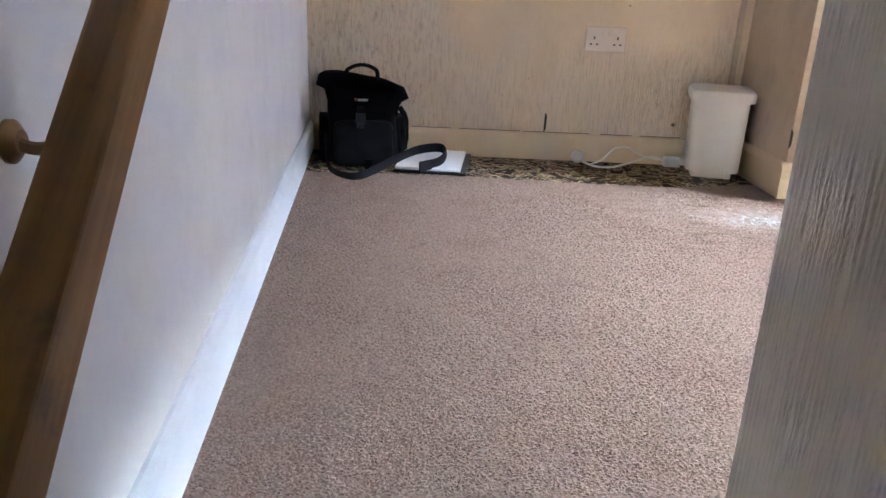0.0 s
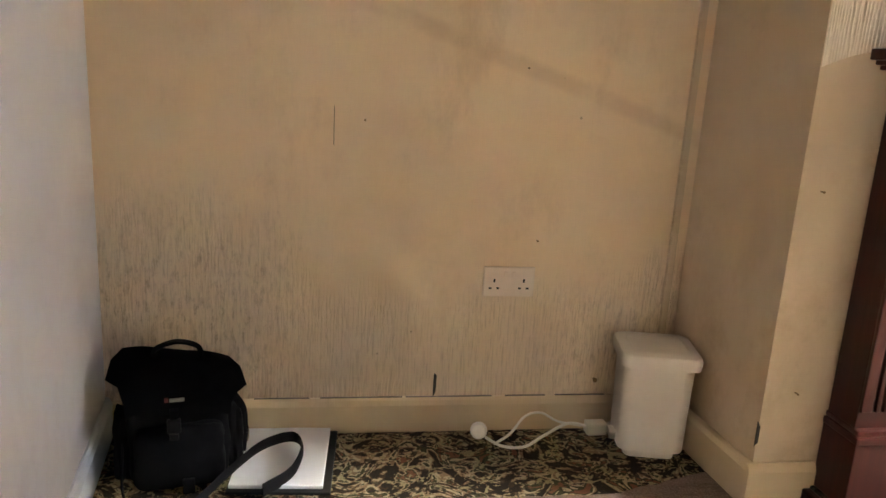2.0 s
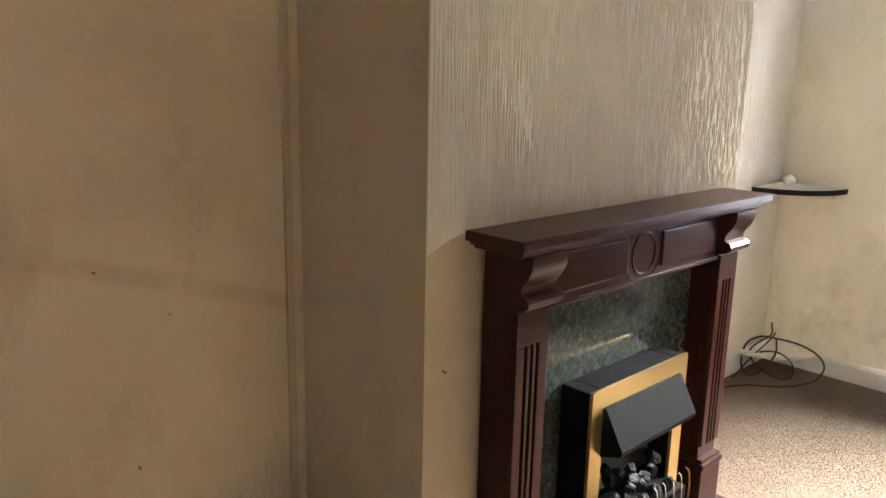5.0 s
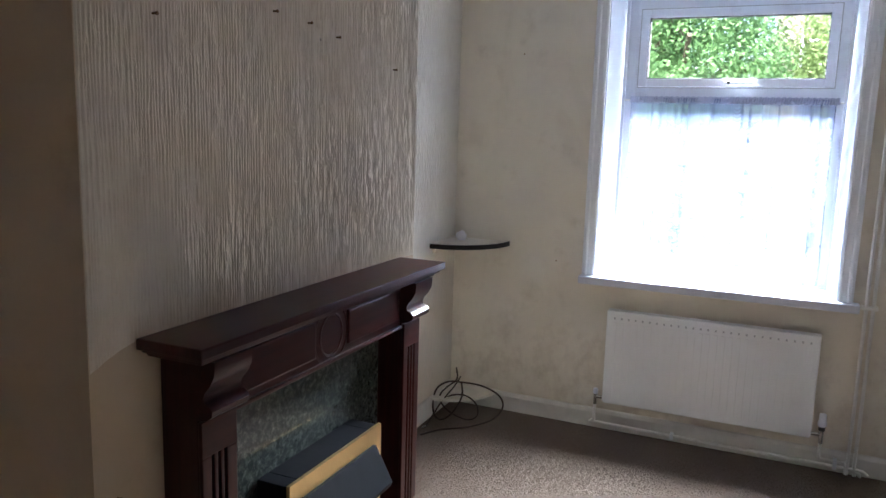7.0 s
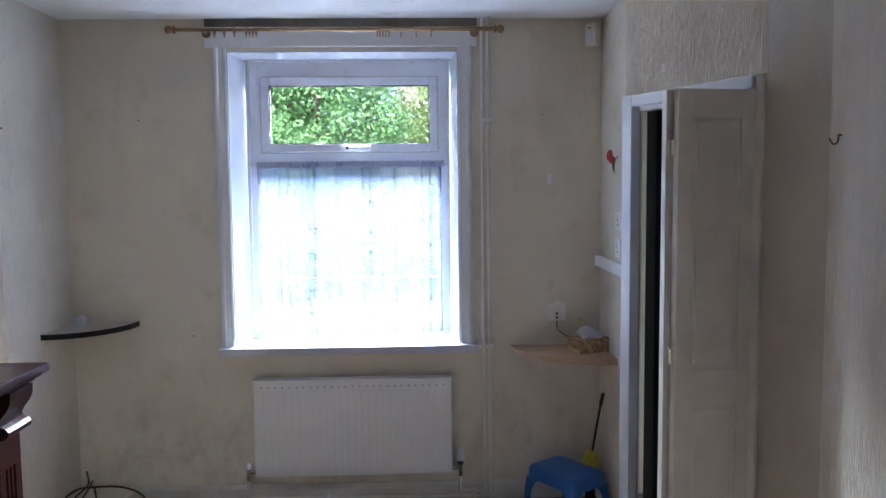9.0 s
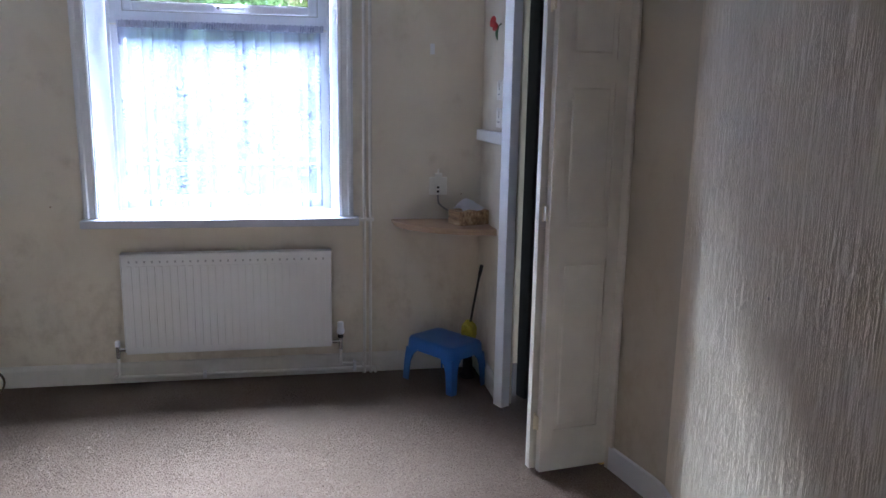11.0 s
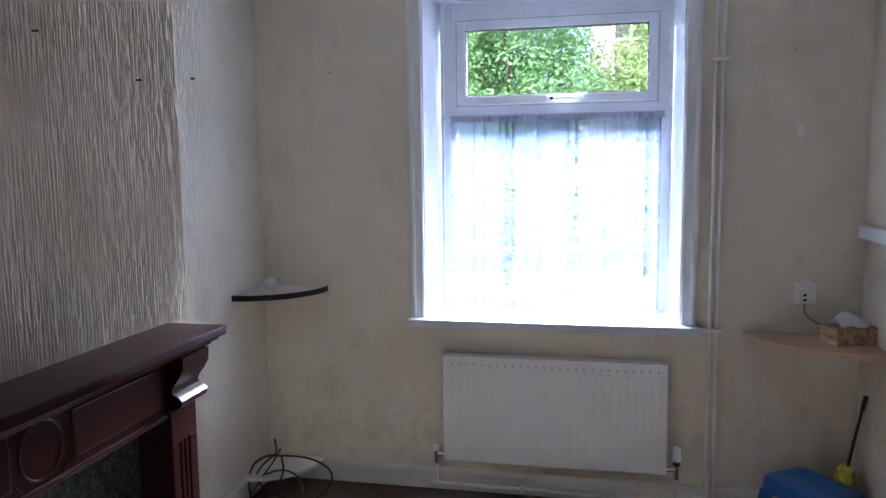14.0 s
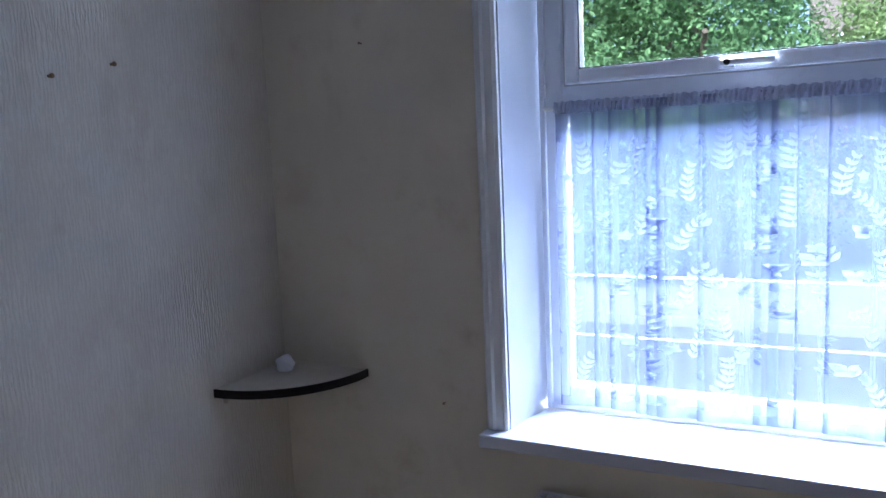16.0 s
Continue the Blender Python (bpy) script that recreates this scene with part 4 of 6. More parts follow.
for y in (2.60, 1.345):
    bm = rod(B(), (PX, y, PZ - 0.004), (XW - 0.02, y, PZ - 0.004), 0.007)
    lathe(bm, [(0.02, 0), (0.02, 0.006), (0.012, 0.012)], pose(XW - 0.022, y, PZ - 0.004, 0, -90, 0))
    part("bracket", bm, "old_brass", pole, smooth=True)
for y in (2.545, 2.50, 2.455, 2.40, 2.385, 2.37, 2.355, 1.80, 1.787, 1.774, 1.76, 1.745, 1.69, 1.62, 1.55):
    bm = B()
    seg = 18
    loop = [(PX + 0.017 * math.cos(2 * math.pi * k / seg), y + 0.001 * math.sin(k), PZ - 0.006 + 0.017 * math.sin(2 * math.pi * k / seg)) for k in range(seg + 1)]
    tube(bm, loop, 0.0032, seg=6, n=2, up=(0, 1, 0))
    rod(bm, (PX, y, PZ - 0.023), (PX, y, PZ - 0.036), 0.003, 8)
    part("curtain_ring", bm, "old_brass", pole, smooth=True)

# ---- radiator and pipes ----
rad = thing("radiator", "white enamelled panel radiator below the window", "radiator")
RY0, RY1, RZ0, RZ1, RX = 1.474, 2.424, 0.186, 0.664, 4.128
bm = box(B(), (RX, RY0, RZ0), (RX + 0.016, RY1, RZ1), 0.006)
part("front_panel", bm, "rad", rad)
nf = 27
for i in range(nf):
    y = RY0 + 0.035 + (RY1 - RY0 - 0.07) * i / (nf - 1)
    part("flute", box(B(), (RX - 0.0022, y - 0.010, RZ0 + 0.03), (RX + 0.002, y + 0.010, RZ1 - 0.055), 0.002), "rad", rad)
    # grey pads colour in the shade of the pressed dimples
    part("dimple", box(B(), (RX - 0.0006, y - 0.004, RZ1 - 0.040), (RX + 0.004, y + 0.004, RZ1 - 0.030), 0.0), "rad_shade", rad)
bm = box(B(), (RX - 0.002, RY0 - 0.004, RZ1 - 0.012), (RX + 0.010, RY1 + 0.004, RZ1 + 0.003), 0.003)
box(bm, (RX + 0.040, RY0 - 0.004, RZ1 - 0.012), (RX + 0.052, RY1 + 0.004, RZ1 + 0.003), 0.003)
for i in range(73):
    y = RY0 + (RY1 - RY0) * i / 72
    box(bm, (RX + 0.009, y - 0.0035, RZ1 - 0.008), (RX + 0.041, y + 0.0035, RZ1 + 0.001))
box(bm, (RX + 0.024, RY0, RZ1 - 0.009), (RX + 0.027, RY1, RZ1 + 0.0015))
part("top_grille", bm, "rad", rad)
for y in (RY0 - 0.004, RY1 - 0.002):
    part("side_panel", box(B(), (RX - 0.001, y, RZ0 + 0.01), (RX + 0.05, y + 0.006, RZ1 - 0.004), 0.002), "rad", rad)
part("back_panel", box(B(), (RX + 0.034, RY0, RZ0 + 0.01), (RX + 0.048, RY1, RZ1 - 0.01), 0.004), "rad", rad)
for y in (RY0 + 0.15, RY1 - 0.15):
    part("wall_bracket", box(B(), (RX + 0.046, y - 0.02, RZ0 + 0.03), (XW + 0.001, y + 0.02, RZ1 - 0.05)), "rad", rad)

trv = thing("radiator_valve", "white thermostatic radiator valve on a chrome body", "valve", "radiator valves")
VX = 4.150
bm = rod(B(), (VX, 1.428, 0.165), (VX, 1.428, 0.238), 0.010)
rod(bm, (VX, 1.428, 0.205), (VX, 1.476, 0.205), 0.009)
part("body", bm, "chrome", trv, smooth=True)
part("collar", rod(B(), (VX, 1.428, 0.225), (VX, 1.428, 0.243), 0.014), "dark_slot", trv, smooth=True)
part("head", lathe(B(), [(0.013, 0), (0.019, 0.006), (0.0195, 0.022), (0.016, 0.028), (0.0155, 0.058), (0.012, 0.062)], pose(VX, 1.428, 0.243)), "upvc", trv, smooth=True)
lsv = thing("radiator_valve", "small chrome lockshield radiator valve with a white cap", "valve", "radiator valves")
bm = rod(B(), (VX, 2.466, 0.165), (VX, 2.466, 0.222), 0.010)
rod(bm, (VX, 2.466, 0.205), (VX, 2.424, 0.205), 0.009)
part("body", bm, "chrome", lsv, smooth=True)
part("cap", lathe(B(), [(0.012, 0), (0.012, 0.022), (0.009, 0.027)], pose(VX, 2.466, 0.222)), "upvc", lsv, smooth=True)

pipes = thing("heating_pipes", "white painted copper heating pipes clipped to the wall", "pipe")
for pts_, nm in (([(4.160, 1.309, 2.40), (4.160, 1.309, 1.2), (4.160, 1.309, 0.105), (4.160, 1.325, 0.086), (4.160, 1.41, 0.086), (4.152, 1.428, 0.10), (4.150, 1.428, 0.17)], "flow_pipe"),
                 ([(4.160, 1.281, 2.40), (4.160, 1.281, 1.2), (4.160, 1.281, 0.075), (4.160, 1.30, 0.062), (4.160, 1.9, 0.064), (4.160, 2.44, 0.066), (4.152, 2.466, 0.085), (4.150, 2.466, 0.17)], "return_pipe")):
    part(nm, tube(B(), pts_, 0.0078, seg=10, n=5), "pipe_white", pipes, smooth=True)
part("stub_pipe", tube(B(), [(4.160, 1.30, 0.062), (4.160, 1.25, 0.060), (4.155, 1.225, 0.045)], 0.0078, seg=10), "pipe_white", pipes, smooth=True)
for z in (1.905, 0.810):
    bm = box(B(), (4.150, 1.262, z - 0.008), (XW, 1.328, z + 0.008), 0.003)
    part("pipe_clip", bm, "pipe_white", pipes)
for y in (2.08, 1.36):
    part("pipe_clip", box(B(), (4.148, y - 0.008, 0.048), (XW - 0.016, y + 0.008, 0.098 if y < 1.5 else 0.08), 0.003), "gloss", pipes)

# ---- fireplace ----
sur = thing("fire_surround", "dark mahogany fire surround with fluted legs and corbels", "fireplace")
lay = [(1.081, 1.105, 1.528, 2.675), (1.071, 1.082, 1.543, 2.688), (1.061, 1.072, 1.556, 2.702)]
for z0, z1, xo, yf in lay:
    part("mantel_shelf" if z1 > 1.09 else "shelf_moulding", box(B(), (xo, yf, z0), (4.20 - xo, BY - 0.006, z1), 0.004), "mahogany", sur)
FYf = 2.735
bm = box(B(), (1.70, FYf + 0.016, 0.912), (2.50, BY - 0.03, 1.062), 0.003)
part("frieze", bm, "mahogany", sur)
for xa, xb in ((1.725, 2.020), (2.180, 2.475)):
    bm = box(B(), (xa, FYf + 0.007, 0.942), (xb, FYf + 0.018, 1.040), 0.005)
    part("frieze_panel", bm, "mahogany", sur)
bm = B()
ring = []
for k in range(41):
    a_ = 2 * math.pi * k / 40
    ring.append((2.10 + 0.054 * math.cos(a_), FYf + 0.0150, 0.988 + 0.056 * math.sin(a_)))
tube(bm, ring, 0.0032, seg=8, n=1, up=(0, 1, 0))
part("frieze_ring", bm, "mahogany", sur, smooth=True)
for sx in (-1, 1):
    arc = []
    for k in range(13):
        a_ = radians(-52 + 104 * k / 12)
        arc.append((2.10 + sx * (0.080 * math.cos(a_)), FYf + 0.0155, 0.988 + 0.080 * math.sin(a_)))
    part("frieze_bead", tube(B(), arc, 0.0024, seg=8, n=2, up=(0, 1, 0)), "mahogany", sur, smooth=True)
part("frieze_bead", box(B(), (1.70, FYf + 0.006, 0.912), (2.50, FYf + 0.017, 0.922), 0.003), "mahogany", sur)


def leg(x0, x1):
    bm = box(B(), (x0, FYf + 0.010, 0.255), (x1, BY - 0.008, 1.062), 0.003)
    part("leg", bm, "mahogany_up", sur)
    w = x1 - x0
    for a_, b_ in ((0.0, 0.26), (0.34, 0.44), (0.52, 0.62), (0.70, 1.0)):
        part("flute", box(B(), (x0 + w * a_, FYf, 0.30), (x0 + w * b_, FYf + 0.0105, 0.845), 0.003), "mahogany_up", sur)
    part("leg_cap", box(B(), (x0, FYf, 0.845), (x1, FYf + 0.0105, 0.925), 0.002), "mahogany", sur)
    bm = box(B(), (x0 - 0.006, FYf - 0.012, 0.058), (x1 + 0.006, BY - 0.008, 0.225), 0.003)
    part("plinth", bm, "mahogany_up", sur)
    part("plinth_moulding", box(B(), (x0 - 0.010, FYf - 0.018, 0.225), (x1 + 0.010, BY - 0.008, 0.245), 0.006), "mahogany", sur)
    part("plinth_cap", box(B(), (x0 - 0.005, FYf - 0.010, 0.245), (x1 + 0.005, BY - 0.008, 0.258), 0.004), "mahogany", sur)
    prof = [(0.0, 1.035), (-0.052, 1.035), (-0.052, 1.022), (-0.050, 1.005), (-0.040, 0.985), (-0.026, 0.968), (-0.020, 0.955), (-0.022, 0.945),
            (-0.036, 0.940), (-0.044, 0.930), (-0.042, 0.918), (-0.030, 0.910), (-0.010, 0.905), (0.0, 0.905)]
    bm = B()
    r = [[bm.verts.new((x - 0.004 if x == x0 else x + 0.004, FYf + 0.012 + u, v + 0.026)) for u, v in prof] for x in (x0, x1)]
    n_ = len(prof)
    for i in range(n_):
        bm.faces.new((r[0][i], r[0][(i + 1) % n_], r[1][(i + 1) % n_], r[1][i]))
    bm.faces.new(r[0])
    bm.faces.new(r[1][::-1])
    part("corbel", bm, "mahogany", sur, smooth=True)


leg(1.590, 1.700)
leg(2.500, 2.610)

tagged(part("marble_back_panel", box(B(), (1.66, BY - 0.024, 0.058), (2.54, BY - 0.002, 0.93), 0.002), "marble"), "polished dark green marble back panel behind the fire", "marble panel")
hearth = thing("hearth", "polished green marble hearth slab edged in mahogany", "hearth")
part("slab", box(B(), (1.575, 2.635, 0.006), (2.675, BY - 0.002, 0.057), 0.003), "marble", hearth)
part("edging", box(B(), (1.550, 2.610, 0.0), (2.700, 2.634, 0.054), 0.006), "mahogany", hearth)
part("edging", box(B(), (1.550, 2.634, 0.0), (1.574, BY - 0.02, 0.054), 0.006), "mahogany_up", hearth)
part("edging", box(B(), (2.676, 2.634, 0.0), (2.700, BY - 0.02, 0.054), 0.006), "mahogany_up", hearth)

fire = thing("electric_fire", "black electric fire with a brass frame, hood and imitation coals", "fire")
bm = B()
EX0, EX1, EZ0, EZ1, EY = 1.875, 2.335, 0.058, 0.662, 2.722
part("casing_side", box(B(), (EX0 + 0.004, EY + 0.006, EZ0), (EX0 + 0.05, BY - 0.026, EZ1 - 0.004), 0.003), "black", fire)
part("casing_side", box(B(), (EX1 - 0.05, EY + 0.006, EZ0), (EX1 - 0.004, BY - 0.026, EZ1 - 0.004), 0.003), "black", fire)
part("casing_top", box(B(), (EX0 + 0.051, EY + 0.006, EZ1 - 0.06), (EX1 - 0.051, BY - 0.026, EZ1 - 0.004), 0.003), "black", fire)
part("casing_back", box(B(), (EX0 + 0.051, EY + 0.09, EZ0), (EX1 - 0.051, BY - 0.026, EZ1 - 0.061)), "black", fire)
bm = B()
W_ = 0.052
for poly in (((EX0, EZ0), (EX0 + W_, EZ0), (EX0 + W_, EZ1 - W_), (EX0, EZ1)), ((EX1 - W_, EZ0), (EX1, EZ0), (EX1, EZ1), (EX1 - W_, EZ1 - W_)),
             ((EX0, EZ1), (EX0 + W_, EZ1 - W_), (EX1 - W_, EZ1 - W_), (EX1, EZ1))):
    vs0 = [bm.verts.new((x, EY, z)) for x, z in poly]
    vs1 = [bm.verts.new((x, EY + 0.010, z)) for x, z in poly]
    bm.faces.new(vs0)
    bm.faces.new(vs1[::-1])
    for i in range(4):
        bm.faces.new((vs0[i], vs0[(i + 1) % 4], vs1[(i + 1) % 4], vs1[i]))
part("brass_frame", bm, "brass", fire)
bm = B()
hx0, hx1 = 1.922, 2.288
pr = [(EY + 0.004, 0.612), (EY - 0.010, 0.612), (EY - 0.066, 0.512), (EY - 0.062, 0.498), (EY + 0.004, 0.475)]
r = [[bm.verts.new((x, y, z)) for y, z in pr] for x in (hx0, hx1)]
for i in range(5):
    bm.faces.new((r[0][i], r[0][(i + 1) % 5], r[1][(i + 1) % 5], r[1][i]))
bm.faces.new(r[0])
bm.faces.new(r[1][::-1])
part("hood", bm, "black", fire)
part("flame_screen", box(B(), (EX0 + W_, EY + 0.075, 0.30), (EX1 - W_, EY + 0.088, 0.60)), "smoke", fire)
rk = random.Random(11)
for i in range(34):
    bm = B()
    bmesh.ops.create_icosphere(bm, subdivisions=2, radius=1.0)
    off = Vector((i * 3.1, i * 1.7, 0))
    for v in bm.verts:
        v.co *= 1 + 0.5 * noise.noise(v.co * 1.6 + off)
    cx, cy = rk.uniform(1.95, 2.26), rk.uniform(EY - 0.055, EY + 0.055)
    cz = 0.300 + (cy - EY + 0.055) * 0.55 + rk.uniform(-0.012, 0.012)
    bmesh.ops.transform(bm, matrix=pose(cx, cy, cz, rk.uniform(0, 360), rk.uniform(0, 360), 0) @ Matrix.Diagonal((0.023, 0.018, 0.015, 1)), verts=bm.verts)
    part("coal", bm, "coal", fire)
part("coal_tray", box(B(), (1.927, EY - 0.06, 0.06), (2.283, EY + 0.07, 0.285), 0.006), "black", fire)
for i in range(9):
    x = 1.935 + i * (0.34 / 8)
    bar = [(x, EY - 0.062, 0.17), (x + 0.003, EY - 0.070, 0.24), (x, EY - 0.073, 0.30), (x, EY - 0.068, 0.335), (x - 0.004, EY - 0.060, 0.345)]
    part("fret_bar", tube(B(), bar, 0.0036, 0.0026, seg=6, n=4), "old_brass" if i in (0, 8) else "chrome", fire, smooth=True)
part("fret_rail", box(B(), (1.922, EY - 0.090, 0.175), (2.288, EY - 0.064, 0.205), 0.005), "brass", fire)

# ---- folding door ----
dr = structure(thing("door_1", "white panelled bifold door folded half open", "door"), "", "")
dr.matrix_basis = DOOR
OW = 0.058                                            # frame width
bm = box(B(), (DW - OW, -0.034, 0.0), (DW, 0.014, DTOP), 0.004)
part("jamb", bm, "gloss", dr)
part("jamb", box(B(), (0.012, -0.045, 0.0), (OW - 0.014, 0.012, DTOP), 0.004), "door", dr)
part("head", box(B(), (OW - 0.001, -0.060, DTOP - 0.045), (DW - OW + 0.001, 0.012, DTOP), 0.004), "gloss", dr)
part("track", box(B(), (OW, -0.075, DTOP - 0.062), (DW - OW, -0.03, DTOP - 0.044)), "gloss", dr)
part("threshold_strip", box(B(), (OW, -0.035, 0.008), (DW - OW, 0.012, 0.020), 0.003), "brass", dr)


def leaf(name, m):
    LW, LT, LH = 0.283, 0.032, 1.875
    bm = B()
    st = 0.052
    zs = [(0.0, 0.16), (0.80, 0.92), (1.42, 1.50), (1.78, LH)]
    for a_, b_ in ((0, st), (LW - st, LW)):
        box(bm, (a_, -LT / 2, 0), (b_, LT / 2, LH), 0.002)
    for a_, b_ in zs:
        box(bm, (st - 0.0005, -LT / 2 + 0.0003, a_), (LW - st + 0.0005, LT / 2 - 0.0003, b_), 0.0)
    bmesh.ops.transform(bm, matrix=m, verts=bm.verts)
    ob = part(name, bm, "door", dr)
    for (_, a_), (b_, _) in zip(zs, zs[1:]):
        q = B()
        box(q, (st - 0.004, -LT / 2 + 0.006, a_ - 0.004), (LW - st + 0.004, LT / 2 - 0.006, b_ + 0.004))
        box(q, (st + 0.016, -LT / 2 + 0.002, a_ + 0.018), (LW - st - 0.016, LT / 2 - 0.002, b_ - 0.018), 0.007)
        bmesh.ops.transform(q, matrix=m, verts=q.verts)
        part("door_panel", q, "door", ob)
    return ob


inv = DOOR.inverted()
hinge_in = inv @ Vector((3.085, 0.478, 0.03))          # by the right jamb
apex = inv @ Vector((3.043, 0.765, 0.03))              # the fold, out in the room
ang = math.degrees(math.atan2(apex.y - hinge_in.y, apex.x - hinge_in.x))
l1 = leaf("door_leaf", pose(hinge_in.x, hinge_in.y, 0.03, 0, 0, ang))
l2 = leaf("door_leaf", pose(hinge_in.x + 0.042, hinge_in.y + 0.012, 0.03, 0, 0, ang - 0.5))
ux = Vector((math.cos(radians(ang)), math.sin(radians(ang)), 0))
uy = Vector((-ux.y, ux.x, 0))
for z in (0.22, 1.00, 1.71):
    bm = B()
    m = pose(apex.x, apex.y, z, 0, 0, ang)
    box(bm, (-0.004, -0.034, -0.032), (0.004, -0.018, 0.032), 0.001, m)
    box(bm, (-0.004, -0.014, -0.026), (0.004, 0.004, 0.026), 0.001, m)
    rod(bm, m @ Vector((0.004, -0.0165, -0.030)), m @ Vector((0.004, -0.0165, 0.030)), 0.004, 8)
    part("hinge", bm, "pale_brass", l1)

# ---- on the short wall beside the door ----
tagged(part("wall_ledge", box(B(), (3.68, YD, 1.195), (XW - 0.001, YD + 0.028, 1.248), 0.006), "gloss"), "white painted timber ledge fixed to the wall", "ledge")


def face_plate(name, label, m, w, h, sockets, category="socket", material="plastic"):
    """A wall plate in its own plane: x across, z up, -y out of the wall."""
    t = thing(name, label, category)
    t.matrix_basis = m
    part("plate", box(B(), (-w / 2, -0.010, -h / 2), (w / 2, 0.0, h / 2), 0.004), material, t)
    for cx in sockets:
        for dx, dz, ww, hh in ((0, 0.012, 0.005, 0.010), (-0.011, -0.010, 0.008, 0.005), (0.011, -0.010, 0.008, 0.005)):
            part("pin_hole", box(B(), (cx + dx - ww / 2, -0.0112, dz - hh / 2 - 0.008), (cx + dx + ww / 2, -0.009, dz + hh / 2 - 0.008)), "dark_slot", t)
        part("rocker_switch", box(B(), (math.copysign(0.012, cx) - 0.006 if cx else -0.006, -0.0145, 0.010), (math.copysign(0.012, cx) + 0.006 if cx else 0.006, -0.009, 0.030), 0.002), material, t)
    return t


face_plate("double_socket", "white double plug socket on the stained back wall", pose(0.883, YB - 0.001, 0.442), 0.146, 0.086, (-0.042, 0.042), "socket", "old_plastic")
for z in (1.43, 1.31):
    face_plate("wall_socket", "white socket beside the door", pose(3.835, YD + 0.001, z, 0, 0, 180), 0.086, 0.086, (0,))
sp = face_plate("fused_spur", "white fused wall switch with a grey flex", pose(XW - 0.001, 0.945, 0.970, 0, 0, 90 + 180), 0.088, 0.088, (), "switch")
part("switch_fuse", box(B(), (-0.016, -0.024, -0.038), (0.010, -0.009, 0.014), 0.003), "plastic", sp)
for z in (-0.026, -0.006):
    part("slot", box(B(), (-0.009, -0.0255, z - 0.005), (0.003, -0.0235, z + 0.005)), "dark_slot", sp)
bm = box(B(), (-0.018, -0.020, 0.044), (0.018, -0.001, 0.062), 0.003)
box(bm, (-0.004, -0.012, 0.062), (0.004, -0.001, 0.082), 0.002)
part("surface_box", bm, "plastic", sp)
part("flex", tube(B(), [(-0.002, -0.012, -0.044), (0.004, -0.014, -0.085), (0.04, -0.012, -0.115), (0.08, -0.015, -0.135), (0.10, -0.02, -0.15)], 0.0045), "grey_cable", sp, smooth=True)

# ---- corner shelves ----


def quarter_shelf(name, label, cx, cy, rx, ry, z0, z1, sx, sy, top, edge, group=""):
    """A shelf in a corner, rounded to the front; sx, sy: the way into the room."""
    t = thing(name, label, "shelf", group)
    arc = [(cx + sx * rx * math.cos(a), cy + sy * ry * math.sin(a)) for a in [math.pi / 2 * k / 20 for k in range(21)]]
    part("board", prism(B(), [(cx, cy), *arc], z0, z1), top, t)
    if edge:
        bm = B()
        o = [(cx + sx * (rx + 0.004) * math.cos(a), cy + sy * (ry + 0.004) * math.sin(a)) for a in [math.pi / 2 * k / 20 for k in range(21)]]
        for i in range(20):
            vs = [bm.verts.new((*p, z)) for z in (z0 - 0.002, z1 + 0.0015) for p in (arc[i], arc[i + 1], o[i + 1], o[i])]
            for q in ((0, 1, 2, 3), (7, 6, 5, 4), (3, 2, 6, 7), (0, 4, 5, 1)):
                bm.faces.new([vs[j] for j in q])
        bmesh.ops.remove_doubles(bm, verts=bm.verts, dist=0.0005)
        part("edging", bm, edge, t)
    return t


us = quarter_shelf("corner_shelf", "cream quarter-round corner shelf with dark edging", XW, YB, 0.32, 0.31, 0.934, 0.955, -1, -1, "shelf_top", "edging")
part("batten", box(B(), (3.90, YB - 0.018, 0.905), (XW, YB, 0.934), 0.002), "alcove", us)
part("batten", box(B(), (XW - 0.018, 3.03, 0.905), (XW, YB - 0.02, 0.934), 0.002), "alcove", us)
quarter_shelf("low_corner_shelf", "chipped cream corner shelf just above the skirting", XW - 0.018, YB - 0.018, 0.29, 0.27, 0.128, 0.142, -1, -1, "shelf_top", None)
cs = quarter_shelf("card_corner_shelf", "bare tan board corner shelf holding a tissue box", XW, YD, 0.345, 0.445, 0.793, 0.806, -1, 1, "card", None)
part("lower_board", prism(B(), [(XW, YD), *[(XW - 0.352 * math.cos(a), YD + 0.435 * math.sin(a)) for a in [math.pi / 2 * k / 16 for k in range(17)]]], 0.780, 0.7915), "card", cs)

# crumpled paper ball on the corner shelf
bm = B()
bmesh.ops.create_icosphere(bm, subdivisions=3, radius=0.027)
for v in bm.verts:
    k = noise.noise(v.co * 60)
    v.co *= 1 + 0.28 * k
bmesh.ops.transform(bm, matrix=pose(4.095, 3.215, 0.978), verts=bm.verts)
tagged(part("crumpled_paper", bm, "tissue"), "crumpled white paper ball on the corner shelf", "paper")

tbx = thing("tissue_box", "brown patterned tissue box with a white tissue pulled out", "tissue box", at=(4.025, 0.822, 0.806), rz=20)
part("carton", box(B(), (-0.052, -0.085, 0.0), (0.052, 0.085, 0.068), 0.005), "tissue_box", tbx)
bm = B()
g = []
for i in range(9):
    row = []
    for j in range(7):
        u, v = i / 8 - 0.5, j / 6 - 0.5
        h = 0.069 + 0.045 * math.exp(-9 * v * v) * (0.75 + 0.4 * math.sin(5 * u + 1)) + 0.012 * noise.noise(Vector((u * 7, v * 7, 3)))
        row.append(bm.verts.new((v * 0.085 + 0.012 * math.sin(7 * u), u * 0.13, h)))
    g.append(row)
for i in range(8):
    for j in range(6):
        bm.faces.new((g[i][j], g[i + 1][j], g[i + 1][j + 1], g[i][j + 1]))
